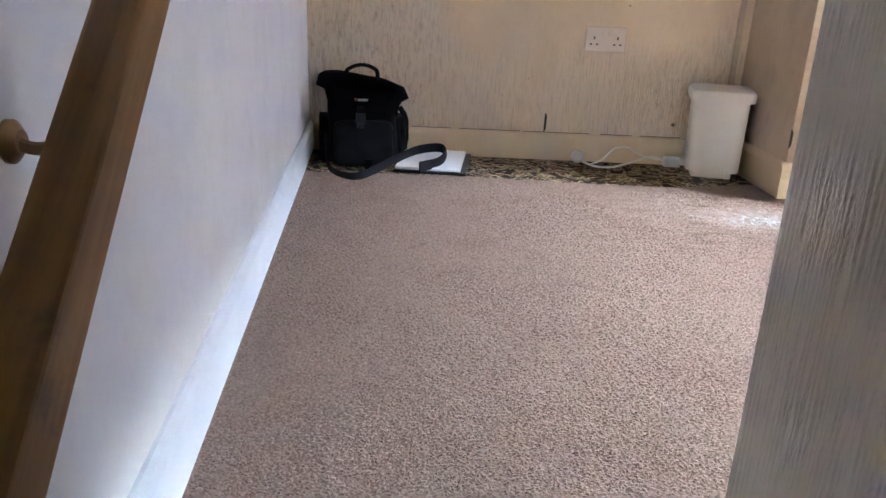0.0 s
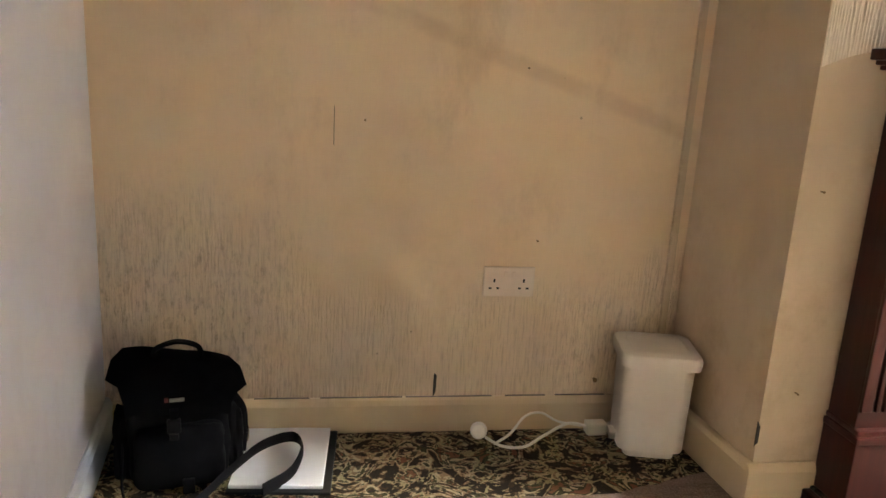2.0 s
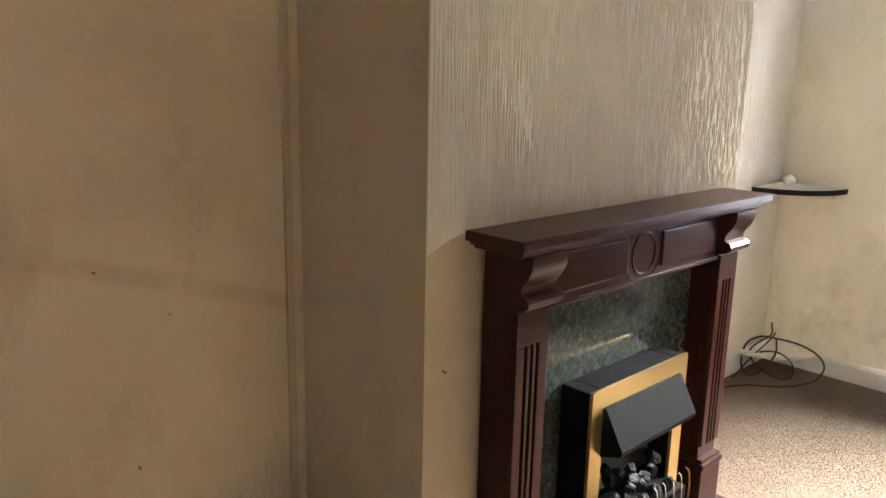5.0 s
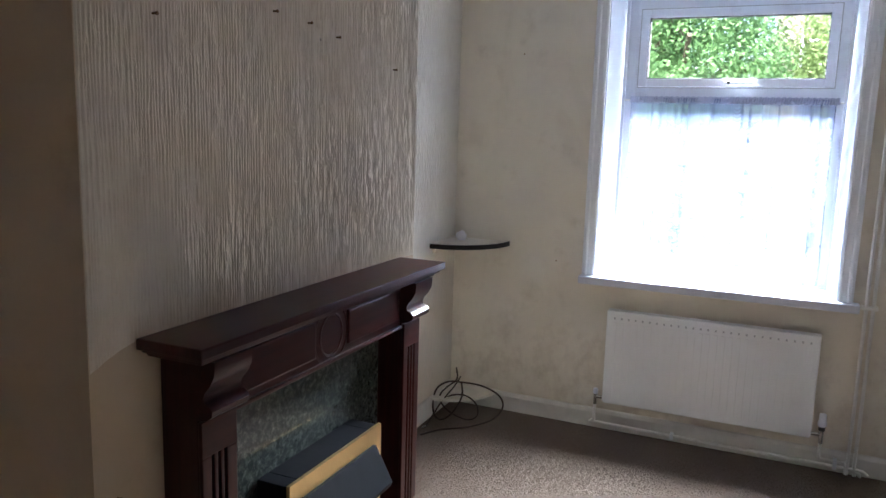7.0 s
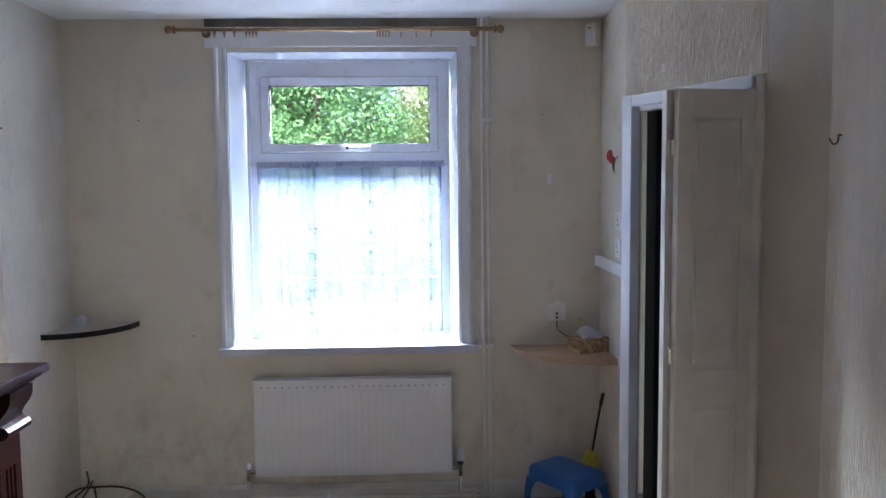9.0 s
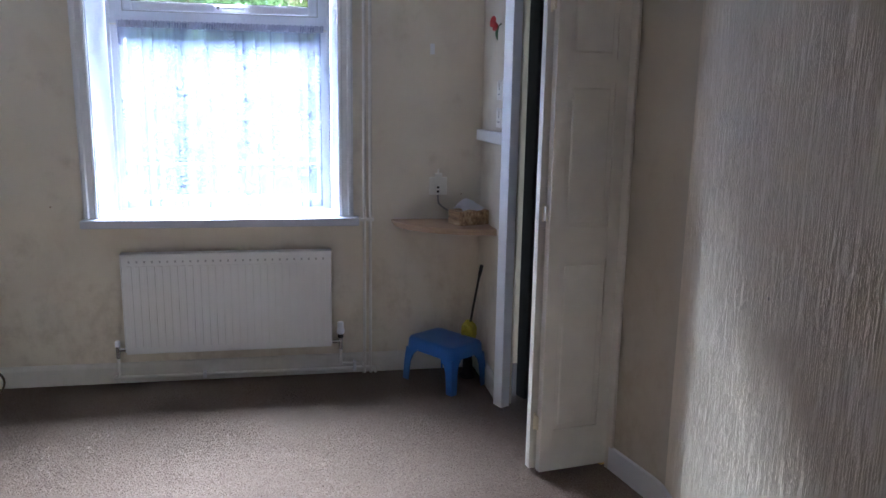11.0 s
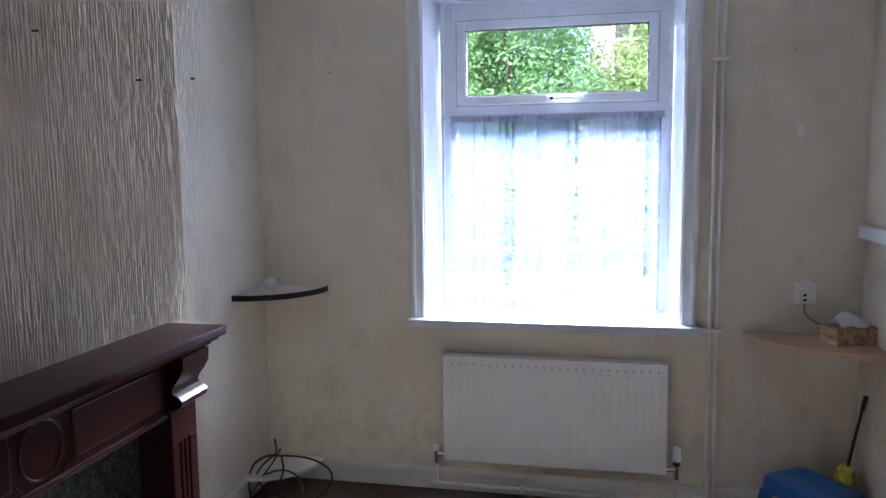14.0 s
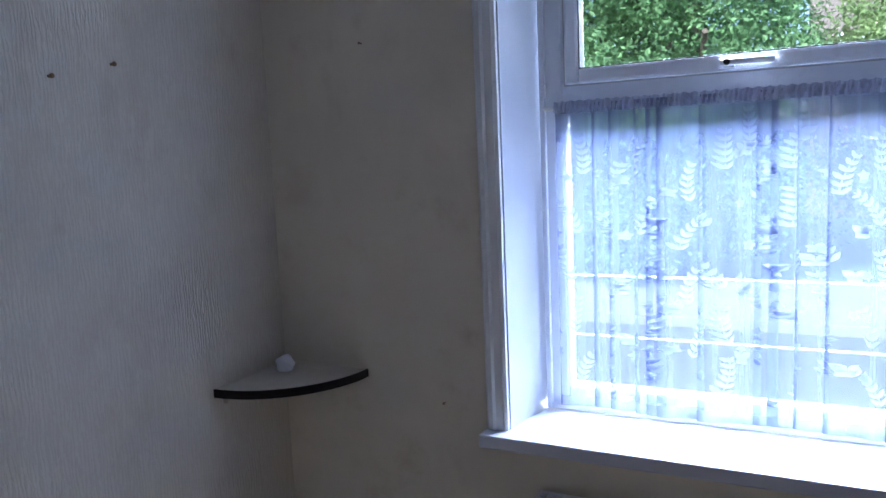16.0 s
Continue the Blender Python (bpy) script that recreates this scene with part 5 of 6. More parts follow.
bmesh.ops.solidify(bm, geom=bm.faces[:], thickness=0.002)
part("tissue", bm, "tissue", tbx, smooth=True)

# alarm sensor in the corner
pir = thing("alarm_sensor", "white motion alarm sensor in the ceiling corner", "sensor", at=(4.135, 0.785, 2.245), rz=40)
part("case", box(B(), (-0.030, -0.022, 0.0), (0.030, 0.024, 0.105), 0.009), "plastic", pir)
part("lens", box(B(), (-0.022, 0.020, 0.014), (0.022, 0.029, 0.058), 0.006), "upvc", pir)
part("lamp_window", box(B(), (-0.006, 0.0235, 0.078), (0.006, 0.0255, 0.084)), "dark_slot", pir)

# red cloth flower hung on the short wall
fl = thing("cloth_flower", "faded red cloth rose hanging on the wall", "ornament", at=(3.865, YD, 1.665))
for i in range(9):
    a = 2 * math.pi * i / 9 * 1.7
    bm = B()
    bmesh.ops.create_uvsphere(bm, u_segments=10, v_segments=6, radius=1)
    rr = 0.012 + 0.010 * (i / 9)
    bmesh.ops.transform(bm, matrix=pose(rr * math.cos(a), 0.035 + 0.010 * math.sin(i), 0.045 + rr * math.sin(a), 30 * i, 40 * i, 0) @ Matrix.Diagonal((0.018, 0.006, 0.016, 1)), verts=bm.verts)
    part("petal", bm, "red", fl, smooth=True)
for i, (x, z) in enumerate(((-0.016, 0.012), (0.016, 0.005), (0.0, -0.015))):
    bm = B()
    bmesh.ops.create_uvsphere(bm, u_segments=8, v_segments=5, radius=1)
    bmesh.ops.transform(bm, matrix=pose(x, 0.022, z + 0.01, 0, 35 * (i - 1), 0) @ Matrix.Diagonal((0.006, 0.003, 0.022, 1)), verts=bm.verts)
    part("leaf", bm, "green", fl, smooth=True)
part("stem", tube(B(), [(0, 0.002, 0.05), (0, 0.02, 0.03), (0.003, 0.018, -0.02)], 0.0025), "green", fl)

# ---- stool and brush ----
st = thing("step_stool", "blue moulded plastic step stool on the carpet", "stool", at=(3.995, 0.933, floor_z(3.99)), rz=34.7)
bm = B()
SL, SW, SH = 0.155, 0.112, 0.222


def rounded(w, l, r, n=5):
    out = []
    for cx, cy, a0 in ((w - r, l - r, 0), (-w + r, l - r, 90), (-w + r, -l + r, 180), (w - r, -l + r, 270)):
        for k in range(n + 1):
            a = radians(a0 + 90 * k / n)
            out.append((cx + r * math.cos(a), cy + r * math.sin(a)))
    return out


rings = []
for w, l, r, z in ((SL * 1.02, SW * 1.03, 0.030, SH - 0.060), (SL, SW, 0.030, SH - 0.016), (SL - 0.006, SW - 0.006, 0.028, SH - 0.004), (SL - 0.014, SW - 0.014, 0.026, SH), (SL - 0.04, SW - 0.04, 0.02, SH - 0.003)):
    rings.append([bm.verts.new((x, y, z)) for x, y in rounded(w, l, r)])
for a, b in zip(rings, rings[1:]):
    for i in range(len(a)):
        bm.faces.new((a[i], a[(i + 1) % len(a)], b[(i + 1) % len(a)], b[i]))
bm.faces.new(rings[-1])
under = [bm.verts.new((x * 0.95, y * 0.95, SH - 0.058)) for x, y in rounded(SL * 1.0, SW * 1.0, 0.028)]
for i in range(len(under)):
    bm.faces.new((rings[0][i], under[i], under[(i + 1) % len(under)], rings[0][(i + 1) % len(under)]))
bm.faces.new(under[::-1])
part("seat", bm, "blue", st, smooth=True)
for sx in (-1, 1):
    for sy in (-1, 1):
        bm = B()
        rr_ = []
        for z, w, l, o in ((SH - 0.058, 0.060, 0.050, 1.0), (SH - 0.085, 0.040, 0.036, 1.02), (0.10, 0.031, 0.029, 1.05), (0.012, 0.027, 0.026, 1.08), (0.0, 0.026, 0.025, 1.08)):
            ox, oy = sx * SL * o, sy * SW * o
            pts4 = [(ox, oy), (ox - sx * w * 1.35, oy), (ox - sx * w * 1.35, oy - sy * 0.006), (ox - sx * 0.010, oy - sy * 0.010), (ox - sx * 0.006, oy - sy * l * 1.35), (ox, oy - sy * l * 1.35)]
            rr_.append([bm.verts.new((x, y, z)) for x, y in pts4])
        for a, b in zip(rr_, rr_[1:]):
            for i in range(6):
                bm.faces.new((a[i], a[(i + 1) % 6], b[(i + 1) % 6], b[i]))
        bm.faces.new(rr_[0])
        bm.faces.new(rr_[-1][::-1])
        part("leg", bm, "blue", st, smooth=True)

br = thing("toilet_brush", "yellow-headed brush with a dark handle leaning in the corner", "brush", at=(4.035, 0.800, floor_z(4.03)))
part("handle", tube(B(), [(0.0, 0.0, 0.28), (-0.012, -0.016, 0.40), (-0.03, -0.038, 0.555)], 0.006), "buckle", br, smooth=True)
part("grip", tube(B(), [(-0.026, -0.033, 0.52), (-0.034, -0.042, 0.575)], 0.009), "buckle", br, smooth=True)
bm = B()
rb = random.Random(2)
bmesh.ops.create_uvsphere(bm, u_segments=20, v_segments=14, radius=1)
for v in bm.verts:
    v.co = Vector((v.co.x * 0.038, v.co.y * 0.038, v.co.z * 0.055)) * (1 + rb.uniform(-0.10, 0.12))
bmesh.ops.transform(bm, matrix=pose(0.004, 0.006, 0.235), verts=bm.verts)
part("brush_head", bm, "yellow", br)
part("stand", lathe(B(), [(0.040, 0.0), (0.042, 0.01), (0.026, 0.03), (0.02, 0.15), (0.028, 0.19)], pose(0.006, 0.008, 0.0)), "buckle", br, smooth=True)

# ---- coiled cable in the corner ----
cb = thing("aerial_cable", "dark brown loose coiled cable on the carpet", "cable")
fz = floor_z(3.95)
loops = [(3.66, 3.216, floor_z(3.66) + 0.005), (3.757, 3.156, floor_z(3.76) + 0.005), (3.85, 3.046, fz + 0.004), (3.93, 2.965, fz + 0.02), (3.95, 2.915, 0.09), (3.95, 2.892, 0.15), (3.94, 2.922, 0.203), (3.93, 3.007, 0.236),
         (3.92, 3.116, 0.240), (3.93, 3.195, 0.226), (3.93, 3.255, 0.180), (3.92, 3.272, 0.105), (3.90, 3.252, 0.045), (3.88, 3.205, 0.034), (3.89, 3.150, 0.075), (3.91, 3.105, 0.165), (3.92, 3.112, 0.238)]
part("coil", tube(B(), loops, 0.0048, seg=8, n=8), "cable", cb, smooth=True)
part("inner_coil", tube(B(), [(3.95, 3.156, 0.305), (3.94, 3.148, 0.245), (3.93, 3.200, 0.195), (3.93, 3.238, 0.140), (3.92, 3.207, 0.090), (3.92, 3.140, 0.055), (3.91, 3.060, 0.050), (3.90, 3.010, 0.090), (3.92, 3.030, 0.140), (3.94, 3.100, 0.165), (3.94, 3.180, 0.150), (3.93, 3.230, 0.110)], 0.0044, seg=8), "cable", cb, smooth=True)
part("loose_end", tube(B(), [(3.76, 3.235, fz + 0.004), (3.82, 3.24, 0.05), (3.90, 3.215, 0.12), (3.95, 3.165, 0.20), (3.96, 3.135, 0.255)], 0.004, seg=8), "cable", cb, smooth=True)
part("plug_tip", rod(B(), (3.757, 3.236, fz + 0.004), (3.735, 3.243, fz + 0.006), 0.006), "chrome", cb, smooth=True)

# ---- bag, pad, bin, extension lead ----
bag = thing("camera_bag", "black nylon camera bag with flap and loose shoulder strap", "bag", at=(0.025, 3.105, -0.004), rz=11)
bag.matrix_basis = bag.matrix_basis @ Matrix.Diagonal((0.92, 0.95, 0.94, 1))


def soft_box(w, d, h, z0, sub=3, puff=0.012, taper=0.0, y0=0.0, lumps=0.006, seed=1):
    bm = B()
    bmesh.ops.create_cube(bm, size=2)
    bmesh.ops.subdivide_edges(bm, edges=bm.edges[:], cuts=9, use_grid_fill=True)
    for v in bm.verts:
        c = v.co
        p = 9.0
        k = (abs(c.x) ** p + abs(c.y) ** p + abs(c.z) ** p) ** (1 / p)
        q = c / k if k else c
        s = 1 - taper * (q.z * 0.5 + 0.5)
        b = 1 + puff / d * 2 * (1 - q.z * q.z)
        nn = noise.noise(Vector((q.x * 2.2 + seed, q.y * 2.2, q.z * 2.2))) * lumps
        v.co = Vector((q.x * w / 2 * s, y0 + q.y * d / 2 * s * b, z0 + (q.z * 0.5 + 0.5) * h)) + q * nn
    return bm


part("body", soft_box(0.262, 0.155, 0.278, 0.0, taper=0.05, puff=0.006, seed=1), "nylon", bag, smooth=True)
part("front_pocket", soft_box(0.225, 0.050, 0.165, 0.008, taper=0.04, y0=-0.092, puff=0.003, seed=5), "nylon", bag, smooth=True)
part("side_pocket", soft_box(0.045, 0.11, 0.17, 0.01, y0=0.0, seed=7), "nylon", bag, smooth=True).location.x = 0.140
part("side_pocket", soft_box(0.045, 0.11, 0.17, 0.01, y0=0.0, seed=8), "nylon", bag, smooth=True).location.x = -0.138
# flap: drapes from the back over the top and down the front, with pointed ears
bm = B()
prof = [(0.085, 0.245), (0.078, 0.300), (0.045, 0.322), (-0.02, 0.318), (-0.070, 0.300), (-0.098, 0.276), (-0.108, 0.245), (-0.112, 0.212)]
wid = [0.120, 0.125, 0.136, 0.160, 0.172, 0.142, 0.130, 0.126]
rows = []
for k, ((y, z), w) in enumerate(zip(prof, wid)):
    row = []
    for i in range(13):
        u = i / 12 * 2 - 1
        droop = (-0.026 if k == 4 else -0.012) * abs(u) ** 6 - 0.022 * u * (1 if 0 < k < 6 else 0.4)
        row.append(bm.verts.new((w * u, y + 0.010 * u * u, z + droop + 0.004 * noise.noise(Vector((u * 3, k, 0))))))
    rows.append(row)
for a, b in zip(rows, rows[1:]):
    for i in range(12):
        bm.faces.new((a[i], a[i + 1], b[i + 1], b[i]))
bmesh.ops.solidify(bm, geom=bm.faces[:], thickness=0.012)
flap = part("flap", bm, "nylon", bag, smooth=True)
part("badge", box(B(), (-0.022, -0.1185, 0.248), (0.014, -0.1105, 0.255), 0.001), "grey_cable", flap)
part("badge_mark", box(B(), (-0.034, -0.1185, 0.248), (-0.024, -0.1105, 0.258), 0.001), "dull_red", flap)
part("top_handle", tube(B(), [(-0.058, 0.0, 0.318), (-0.052, -0.002, 0.345), (0.0, -0.004, 0.362), (0.052, -0.002, 0.345), (0.060, 0.0, 0.310)], 0.011, 0.007, seg=8), "webbing", bag, smooth=True)
bm = box(B(), (-0.030, -0.134, 0.170), (0.004, -0.118, 0.206), 0.004)
box(bm, (-0.024, -0.138, 0.154), (-0.002, -0.122, 0.172), 0.003)
part("buckle", bm, "buckle", bag)
part("buckle_strap", box(B(), (-0.022, -0.128, 0.200), (-0.002, -0.108, 0.228), 0.002), "webbing", bag)
part("bottom_tab", box(B(), (0.004, -0.134, 0.0), (0.034, -0.122, 0.040), 0.003), "webbing", bag)
part("side_ring", tube(B(), [(0.172, -0.03, 0.12 + 0.02), (0.178, -0.03, 0.10), (0.172, -0.05, 0.085), (0.168, -0.03, 0.11)], 0.003, seg=6), "chrome", bag, smooth=True)
part("side_strap", tube(B(), [(0.140, -0.03, 0.215), (0.162, -0.04, 0.18), (0.166, -0.045, 0.13), (0.160, -0.055, 0.06)], 0.010, 0.003, seg=6, up=(0, 1, 0)), "webbing", bag, smooth=True)
part("shoulder_strap", tube(B(), [(-0.139, -0.06, 0.114), (-0.139, -0.141, 0.044), (-0.123, -0.185, 0.016), (-0.086, -0.258, 0.012), (-0.03, -0.286, 0.016), (0.049, -0.193, 0.024), (0.121, -0.11, 0.036000000000000004), (0.215, -0.02, 0.049), (0.303, 0.002, 0.054000000000000006), (0.323, -0.053, 0.046), (0.277, -0.151, 0.034), (0.196, -0.214, 0.032)], 0.0035, 0.019, seg=8, up=(0, 0, 1), n=7), "webbing", bag, smooth=True)

pad = thing("clipboard_pad", "white paper pad on a black clipboard on the floor", "pad", at=(0.275, 3.130, -0.004), rz=-4)
part("board", box(B(), (-0.115, -0.165, 0.0), (0.135, 0.150, 0.008), 0.003), "buckle", pad)
part("paper", box(B(), (-0.110, -0.150, 0.008), (0.115, 0.147, 0.018), 0.002), "paper", pad)

bn = thing("pedal_bin", "ivory plastic pedal bin with a closed lid", "bin", at=(1.285, 3.160, -0.004), rz=-12)
BW, BD, BH = 0.096, 0.088, 0.290
bm = B()
rg = []
for s, z in ((0.935, 0.022), (0.945, 0.026), (0.975, 0.20), (1.0, BH)):
    rg.append([bm.verts.new((x * s, y * s, z)) for x, y in rounded(BW, BD, 0.034)])
for a, b in zip(rg, rg[1:]):
    for i in range(len(a)):
        bm.faces.new((a[i], a[(i + 1) % len(a)], b[(i + 1) % len(a)], b[i]))
bm.faces.new(rg[0][::-1])
bm.faces.new(rg[-1])
part("bucket", bm, "bin", bn, smooth=True)
bm = B()
rg = [[bm.verts.new((x, y, z)) for x, y in rounded(w, d, 0.022)] for w, d, z in ((BW * 0.72, BD * 0.80, 0.0), (BW * 0.72, BD * 0.80, 0.026))]
for i in range(len(rg[0])):
    bm.faces.new((rg[0][i], rg[0][(i + 1) % len(rg[0])], rg[1][(i + 1) % len(rg[0])], rg[1][i]))
bm.faces.new(rg[0][::-1])
bm.faces.new(rg[1])
part("base", bm, "bin", bn, smooth=True)
bm = B()
rg = []
for w, d, z in ((BW + 0.010, BD + 0.010, BH - 0.020), (BW + 0.012, BD + 0.012, BH + 0.004), (BW + 0.008, BD + 0.008, BH + 0.014), (BW - 0.004, BD - 0.004, BH + 0.020), (BW - 0.018, BD - 0.018, BH + 0.0205), (BW - 0.020, BD - 0.020, BH + 0.018)):
    rg.append([bm.verts.new((x, y, z)) for x, y in rounded(w, d, 0.026)])
for a, b in zip(rg, rg[1:]):
    for i in range(len(a)):
        bm.faces.new((a[i], a[(i + 1) % len(a)], b[(i + 1) % len(a)], b[i]))
bm.faces.new(rg[-1])
bm.faces.new(rg[0][::-1])
part("lid", bm, "bin", bn, smooth=True)
part("pedal", box(B(), (-BW - 0.012, -0.035, 0.028), (-BW * 0.75, 0.015, 0.050), 0.006), "bin", bn)

ex = thing("extension_lead", "white flex with plug and small socket on the floor", "cable")
part("plug", lathe(B(), [(0.001, 0), (0.021, 0.001), (0.024, 0.006), (0.024, 0.016), (0.018, 0.030), (0.001, 0.032)], pose(0.815, 3.225, 0.021, 72, 0, -14)), "plastic", ex, smooth=True)
part("connector", box(B(), (1.135, 3.215, -0.002), (1.195, 3.255, 0.034), 0.006), "plastic", ex)
part("flex", tube(B(), [(0.83, 3.20, 0.010), (0.87, 3.16, 0.004), (0.93, 3.15, 0.006), (1.00, 3.20, 0.012), (1.08, 3.235, 0.03), (1.14, 3.24, 0.018)], 0.0042), "plastic", ex, smooth=True)
part("flex", tube(B(), [(0.85, 3.17, 0.006), (0.90, 3.20, 0.02), (0.95, 3.235, 0.055), (1.00, 3.245, 0.06), (1.05, 3.24, 0.035), (1.12, 3.24, 0.020)], 0.0036), "plastic", ex, smooth=True)
part("flex", tube(B(), [(1.19, 3.24, 0.018), (1.24, 3.262, 0.02), (1.30, 3.262, 0.01)], 0.0042), "plastic", ex, smooth=True)

# shreds of pale underlay where the carpet has worn through
rf = random.Random(8)
bm = B()
for i in range(170):
    cx, cy = 1.33 + rf.gauss(0, 0.065), 2.56 + rf.gauss(0, 0.026)
    s = rf.uniform(0.0015, 0.0065)
    vs = [v for v in bmesh.ops.create_icosphere(bm, subdivisions=1, radius=1)["verts"]]
    for v in vs:
        v.co *= rf.uniform(0.35, 1.5)
    bmesh.ops.transform(bm, matrix=pose(cx, cy, 0.003, 0, 0, rf.uniform(0, 360)) @ Matrix.Diagonal((s * 1.5, s, s * 0.5, 1)), verts=vs)
tagged(part("underlay_fluff", bm, "fluff"), "white shreds of underlay on the worn carpet", "debris", kind="stuff")

# ---- hooks, nails and marks on the walls ----


def nail(x, y, z, d, label, size=0.004):
    bm = rod(B(), (x, y, z), (x + d[0] * 0.010, y + d[1] * 0.010, z), size * 0.6, 8)
    bmesh.ops.create_uvsphere(bm, u_segments=8, v_segments=6, radius=size, matrix=Matrix.Translation((x + d[0] * 0.012, y + d[1] * 0.012, z)))
    return tagged(part("nail", bm, "old_brass"), label, "nail", "nails")


for x, z in ((1.985, 1.80), (2.13, 1.792), (2.266, 1.792 - 0.02), (2.60, 1.712), (1.60, 1.74)):
    nail(x, BY - 0.006, z, (0, -1), "small nail stuck in the chimney breast wallpaper")
for x, z in ((3.62, 1.84), (3.45, 1.80)):
    nail(x, YB, z, (0, -1), "small hook in the alcove wall", 0.006)
for y, z in ((2.937, 1.915), (2.717, 0.88)):
    nail(XW, y, z, (-1, 0), "old nail in the window wall")


def hook(x, y, z, d):
    t = tagged(part("cup_hook", tube(B(), [(x, y, z + 0.012), (x + d[0] * 0.010, y + d[1] * 0.010, z + 0.014), (x + d[0] * 0.012, y + d[1] * 0.012, z - 0.004), (x + d[0] * 0.022, y + d[1] * 0.022, z - 0.012),
                                     (x + d[0] * 0.032, y + d[1] * 0.032, z - 0.002), (x + d[0] * 0.033, y + d[1] * 0.033, z + 0.006)], 0.0026, seg=6), "old_brass", smooth=True), "small dull brass cup hook in the papered wall", "hook")
    return t


hook(2.655, 0.412, 1.71, (0.2, 0.98))
# chips and slits in the plaster


def chip(name, lo, hi, label, material="dark_slot"):
    bm = box(B(), lo, hi)
    rc = random.Random(int(lo[0] * 1000 + lo[2] * 777))
    for v in bm.verts:
        v.co += Vector((rc.uniform(-0.001, 0.001) * (hi[0] - lo[0] > 0.003), rc.uniform(-0.001, 0.001) * (hi[1] - lo[1] > 0.003), rc.uniform(-0.012, 0.012)))
    return structure(part(name, bm, material), label, "mark")


chip("trim_paper_slit", (0.688, YB - 0.0015, 0.105), (0.696, YB + 0.001, 0.165), "dark slit torn in the wallpaper")
chip("trim_paper_slit_upper", (0.392, YB - 0.0008, 0.80), (0.3935, YB + 0.001, 0.90), "dark slit along a paper seam")
chip("trim_plaster_chip", (BX0 - 0.004, BY + 0.075, 0.155), (BX0 + 0.001, BY + 0.079, 0.205), "dark crack in the chimney breast plaster")
chip("trim_plaster_chip_corner", (BX0 - 0.002, BY - 0.0015, 0.16), (BX0 + 0.003, BY + 0.003, 0.215), "broken plaster corner of the chimney breast")
nail(1.165, YB, 0.145, (0, -1), "bent nail in the damp wallpaper", 0.007)
for x, z in ((0.471, 0.87), (0.891, 1.022), (0.955, 0.56)):
    nail(x, YB, z, (0, -1), "tiny nail in the stained wallpaper", 0.0028)
for x, z in ((1.474, 0.79), (1.50, 0.30)):
    nail(x, BY, z, (0, -1), "tiny nail beside the fire surround", 0.0028)
for y, z in ((1.015, 1.93), (0.83, 0.93)):
    nail(XW, y, z, (-1, 0), "old nail in the window wall", 0.0035)
structure(part("trim_filler_patch", box(B(), (XW - 0.001, 0.970, 1.595), (XW + 0.001, 0.992, 1.645)), "gloss"), "pale filler patch on the window wall", "mark")
structure(part("trim_wall_mark", box(B(), (left_x(1.281) - 0.002, 1.274, 0.680), (left_x(1.281) + 0.0015, 1.287, 0.690)), "red"), "small smear of red paint on the stair wall", "mark")
for xa, xb in ((0.19, 0.34), (0.37, 0.60), (0.61, 0.86), (0.90, 1.02), (1.05, 1.20)):
    structure(part("trim_paper_gap", box(B(), (xa, YB - 0.0070, 0.0958), (xb, YB + 0.001, 0.0974)), "grime_shade"), "dark gap where the paper ends over the skirting", "mark")
# conduit run up the alcove corner
structure(part("trim_conduit", box(B(), (1.345, YB - 0.012, 0.10), (1.365, YB, CEIL), 0.003), "cream"), "painted cable trunking up the corner", "trunking")

# ---- stair handrail ----
rail = thing("handrail", "stained pine stair handrail on brass brackets", "handrail")
rdir = Vector((-0.061, 1.0, 0.7892)).normalized()
end = Vector((0.1251, 1.0075, 0.664))
start = end - rdir * 2.6
side = Vector((1, 0.103, 0)).normalized()
upv = side.cross(rdir) * (1 if side.cross(rdir).z > 0 else -1)
bm = box(B(), (0.0089, -2.6, -0.0149), (0.0394, 0.0, 0.0222), 0.003)
timber = part("rail", bm, "pine", rail)
timber.matrix_basis = Matrix(((side.x, rdir.x, upv.x, end.x), (side.y, rdir.y, upv.y, end.y), (side.z, rdir.z, upv.z, end.z), (0, 0, 0, 1)))
for s in (0.04, 1.3, 2.2):
    p = end - rdir * s
    wx = left_x(p.y)
    bm = tube(B(), [(wx, p.y, p.z - 0.125), (wx + 0.03, p.y, p.z - 0.128), (p.x, p.y, p.z - 0.10), (p.x + 0.020, p.y, p.z - 0.012)], 0.005, seg=8)
    lathe(bm, [(0.016, 0), (0.016, 0.004), (0.009, 0.010)], pose(wx, p.y, p.z - 0.125, 0, 90, 0))
    part("bracket", bm, "old_brass", rail, smooth=True)

# ---- outside ----
GZ = -0.25
structure(part("ground", box(B(), (4.62, -400, GZ - 0.4), (500, 400, GZ - 0.12)), "grass"), "rough grass", "ground")
structure(part("pavement", box(B(), (4.62, -60, GZ - 0.12), (6.6, 60, GZ), 0.01), "near_paving_dimmed"), "grey concrete pavement", "pavement")
structure(part("road", box(B(), (6.61, -60, GZ - 0.2), (10.6, 60, GZ - 0.11)), "asphalt"), "asphalt road", "road")
structure(part("pavement_far", box(B(), (10.61, -60, GZ - 0.12), (13.0, 60, GZ), 0.01), "paving"), "grey concrete pavement across the road", "pavement")
railing = thing("railing", "white tubular street railing on the pavement edge", "railing", at=(6.4, 0, GZ))
for z in (0.80, 1.14):
    part("rail_bar", rod(B(), (0, -9.2, z), (0, 11.2, z), 0.006, 10), "upvc", railing, smooth=True)
for y in range(-9, 12, 4):
    part("post", rod(B(), (0, y + 0.1, 0), (0, y + 0.1, 1.15), 0.016, 10), "upvc", railing, smooth=True)


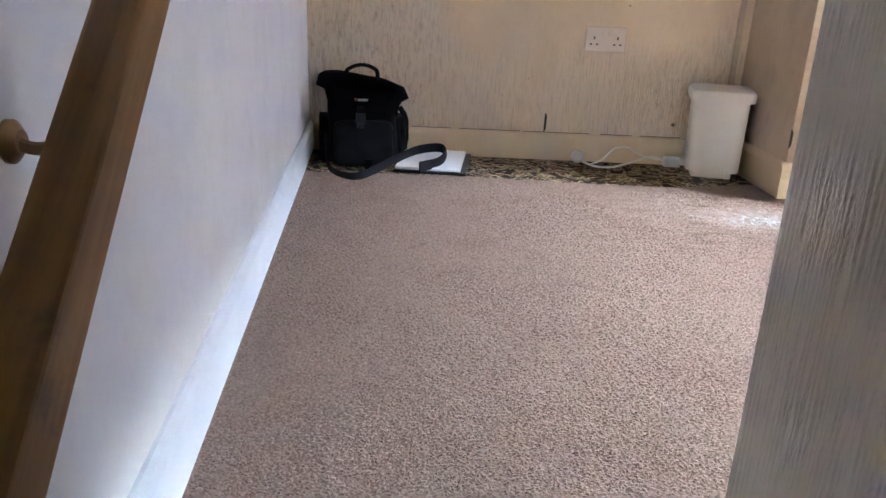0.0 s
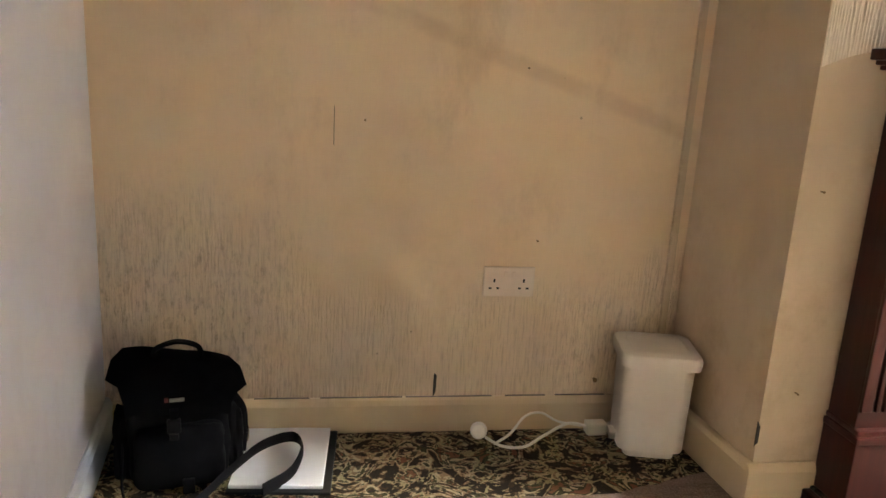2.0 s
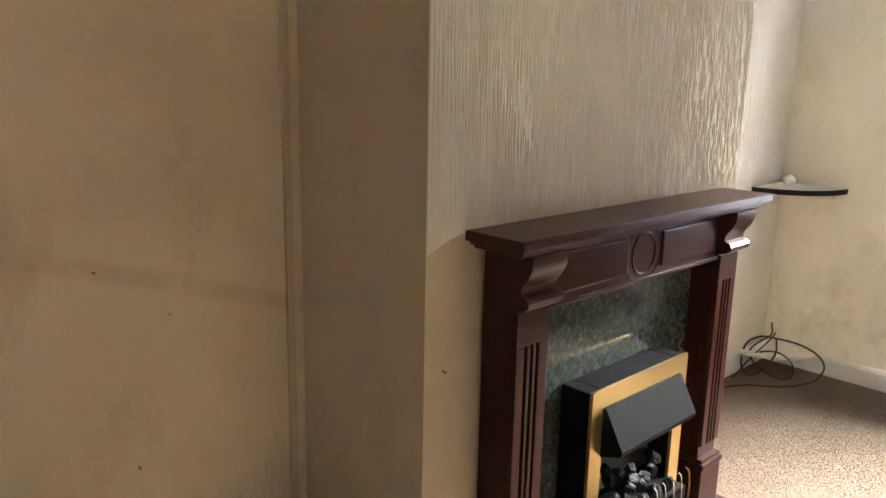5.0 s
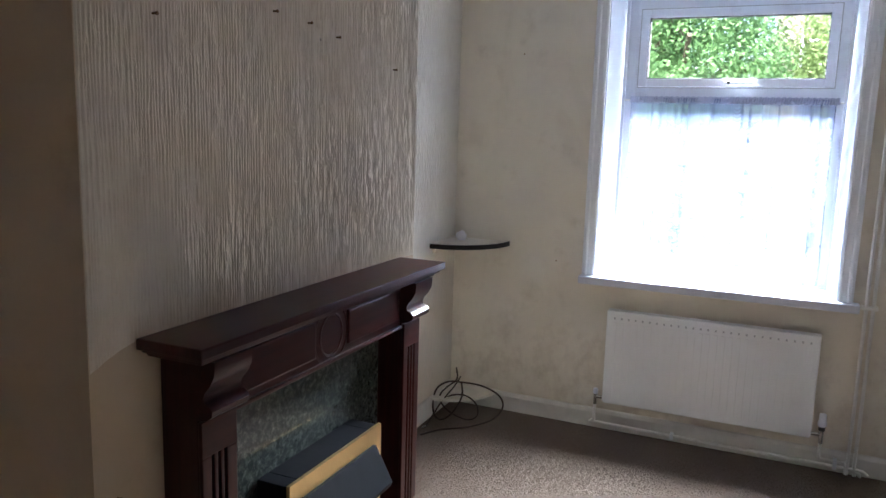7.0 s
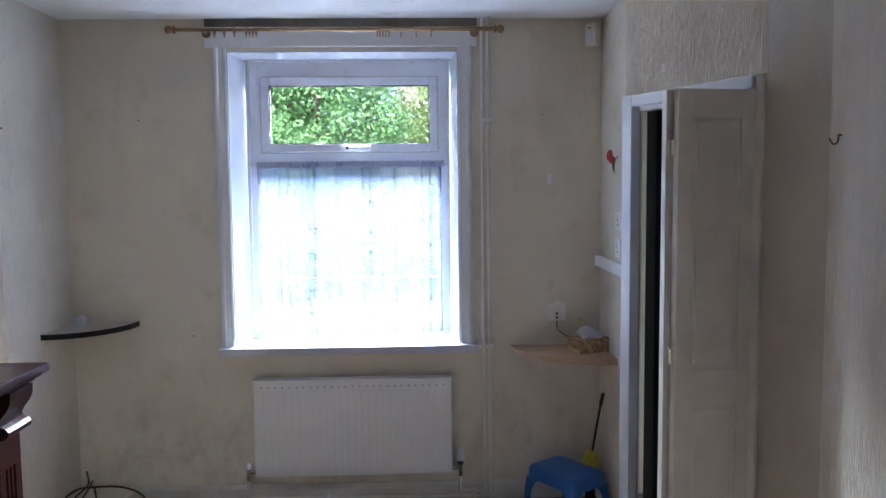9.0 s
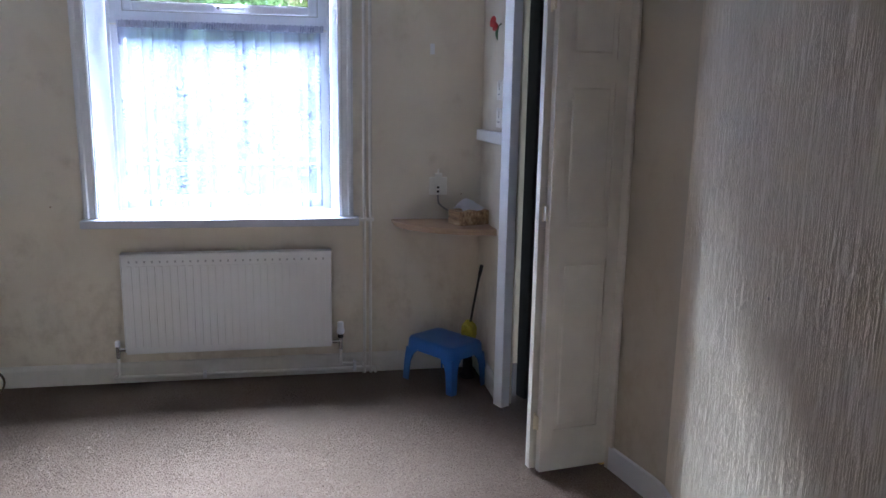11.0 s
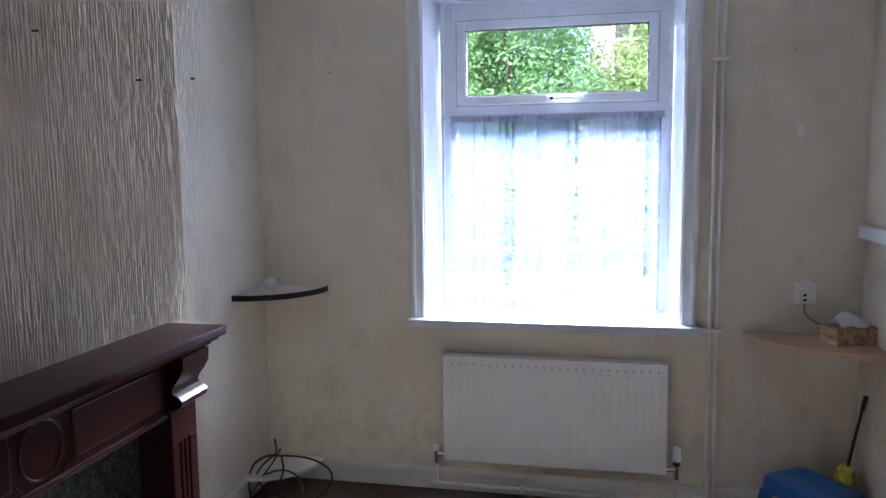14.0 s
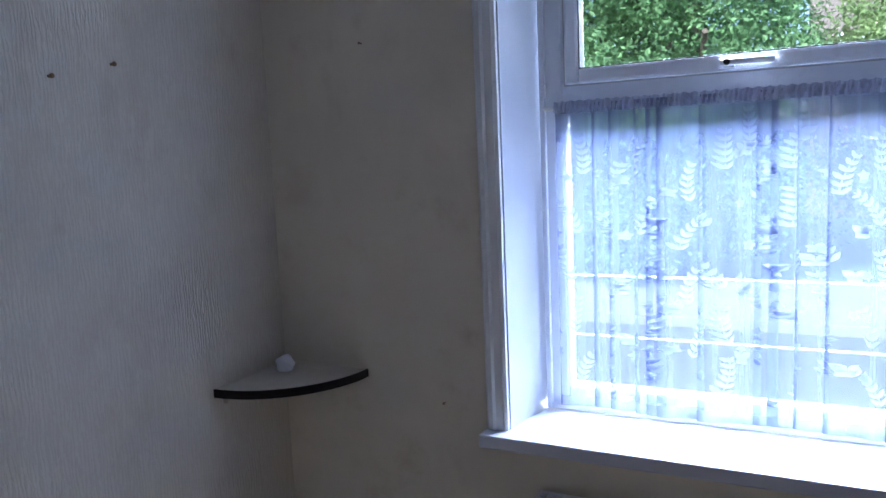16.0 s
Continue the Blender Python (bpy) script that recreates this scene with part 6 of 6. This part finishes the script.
def tree(x, y, h, r, seed, mat, label, n=7000):
    """Trunk, limbs and a crown of many small leaf cards."""
    t = thing("tree", label, "tree", "trees across the road", at=(x, y, GZ - 0.13))
    rg_ = random.Random(seed)
    bm = tube(B(), [(0, 0, 0), (0.08, 0.05, h * 0.25), (-0.05, 0.1, h * 0.55), (0.0, 0.0, h * 0.8)], 0.13, seg=8)
    for k in range(7):
        a = 2 * math.pi * k / 7 + rg_.random()
        z = h * rg_.uniform(0.2, 0.6)
        tube(bm, [(0, 0, z), (r * 0.4 * math.cos(a), r * 0.4 * math.sin(a), z + h * 0.12), (r * 0.8 * math.cos(a), r * 0.8 * math.sin(a), z + h * 0.2)], 0.045, seg=6, n=4)
    part("trunk", bm, "bark", t, smooth=True)
    g = np.random.default_rng(seed)
    clumps = []
    for k in range(110):
        a, e = g.uniform(0, 2 * np.pi), g.uniform(-0.9, 1.0)
        rad_ = r * (0.35 + 0.65 * g.random()) * math.sqrt(max(0.05, 1 - 0.75 * e * e))
        clumps.append((rad_ * math.cos(a), rad_ * math.sin(a), h * 0.52 + e * h * 0.47, g.uniform(0.35, 0.75)))
    c = np.array(clumps)
    idx = g.integers(0, len(c), n)
    d = g.normal(size=(n, 3))
    d /= np.linalg.norm(d, axis=1)[:, None]
    pos = c[idx, :3] + d * (c[idx, 3] * g.uniform(0.55, 1.0, n))[:, None]
    pos[:, 2] = np.maximum(pos[:, 2], 0.1)
    ax = g.normal(size=(n, 3))
    ax /= np.linalg.norm(ax, axis=1)[:, None]
    bx = np.cross(ax, d + 0.4 * g.normal(size=(n, 3)))
    bx /= np.linalg.norm(bx, axis=1)[:, None]
    L = g.uniform(0.028, 0.058, n)[:, None]
    v = np.stack([pos - ax * L, pos + bx * L * 0.45, pos + ax * L, pos - bx * L * 0.45], 1).reshape(-1, 3)
    me = bpy.data.meshes.new("crown")
    me.from_pydata(v.tolist(), [], np.arange(4 * n).reshape(-1, 4).tolist())
    me.materials.append(M[mat])
    ob = new("crown", me)
    ob.parent = t
    return t


for i, (x, y, h, r, m) in enumerate(((14.2, 8.0, 6.4, 2.4, "leaf"), (13.9, 5.4, 6.2, 2.2, "leaf"), (14.2, 3.45, 6.4, 1.6, "leaf"), (15.6, 0.80, 4.75, 1.15, "leaf_pale"), (14.0, 10.9, 6.8, 2.6, "leaf"),
                                     (16.6, 6.4, 7.4, 2.6, "leaf"), (16.8, 3.9, 7.2, 1.9, "leaf"), (16.8, 9.6, 7.4, 2.8, "leaf"), (14.2, 13.6, 6.6, 2.6, "leaf"), (13.6, 6.8, 3.2, 1.5, "leaf"), (13.5, 4.2, 3.0, 1.4, "leaf"))):
    tree(x, y, h, r, 20 + i, m, "dense green leafy tree across the road" if m == "leaf" else "paler thin-leaved young tree across the road", (46000 if y < 9 else 16000) if m == "leaf" else 30000)

hs = thing("house", "brick terraced house with slate roof behind the trees", "house", at=(24, -3.0, GZ - 0.13))
bm = box(B(), (0, -7, 0), (7, 5.2, 7.6))
part("wall", bm, "brick", hs)
bm = prism(B(), [(-0.4, 7.5), (3.5, 10.2), (7.4, 7.5)], -7.3, 5.5)
bmesh.ops.transform(bm, matrix=Matrix(((1, 0, 0, 0), (0, 0, 1, 0), (0, 1, 0, 0), (0, 0, 0, 1))), verts=bm.verts)
roof = part("roof", bm, "slate", hs)
part("chimney", box(B(), (3.1, 3.4, 9.4), (3.9, 4.6, 11.2), 0.03), "brick", roof)
for y in (-5.2, -2.2, 0.8, 4.0):
    for z in (0.7, 3.3, 5.4):
        w = part("window", box(B(), (-0.03, y - 0.55, z), (0.06, y + 0.55, z + 1.3), 0.01), "upvc", hs)
        for k in (0, 1):
            part("pane", box(B(), (-0.036, y - 0.48 + k * 0.5, z + 0.08), (-0.028, y - 0.03 + k * 0.5, z + 1.22)), "dark_slot", w)
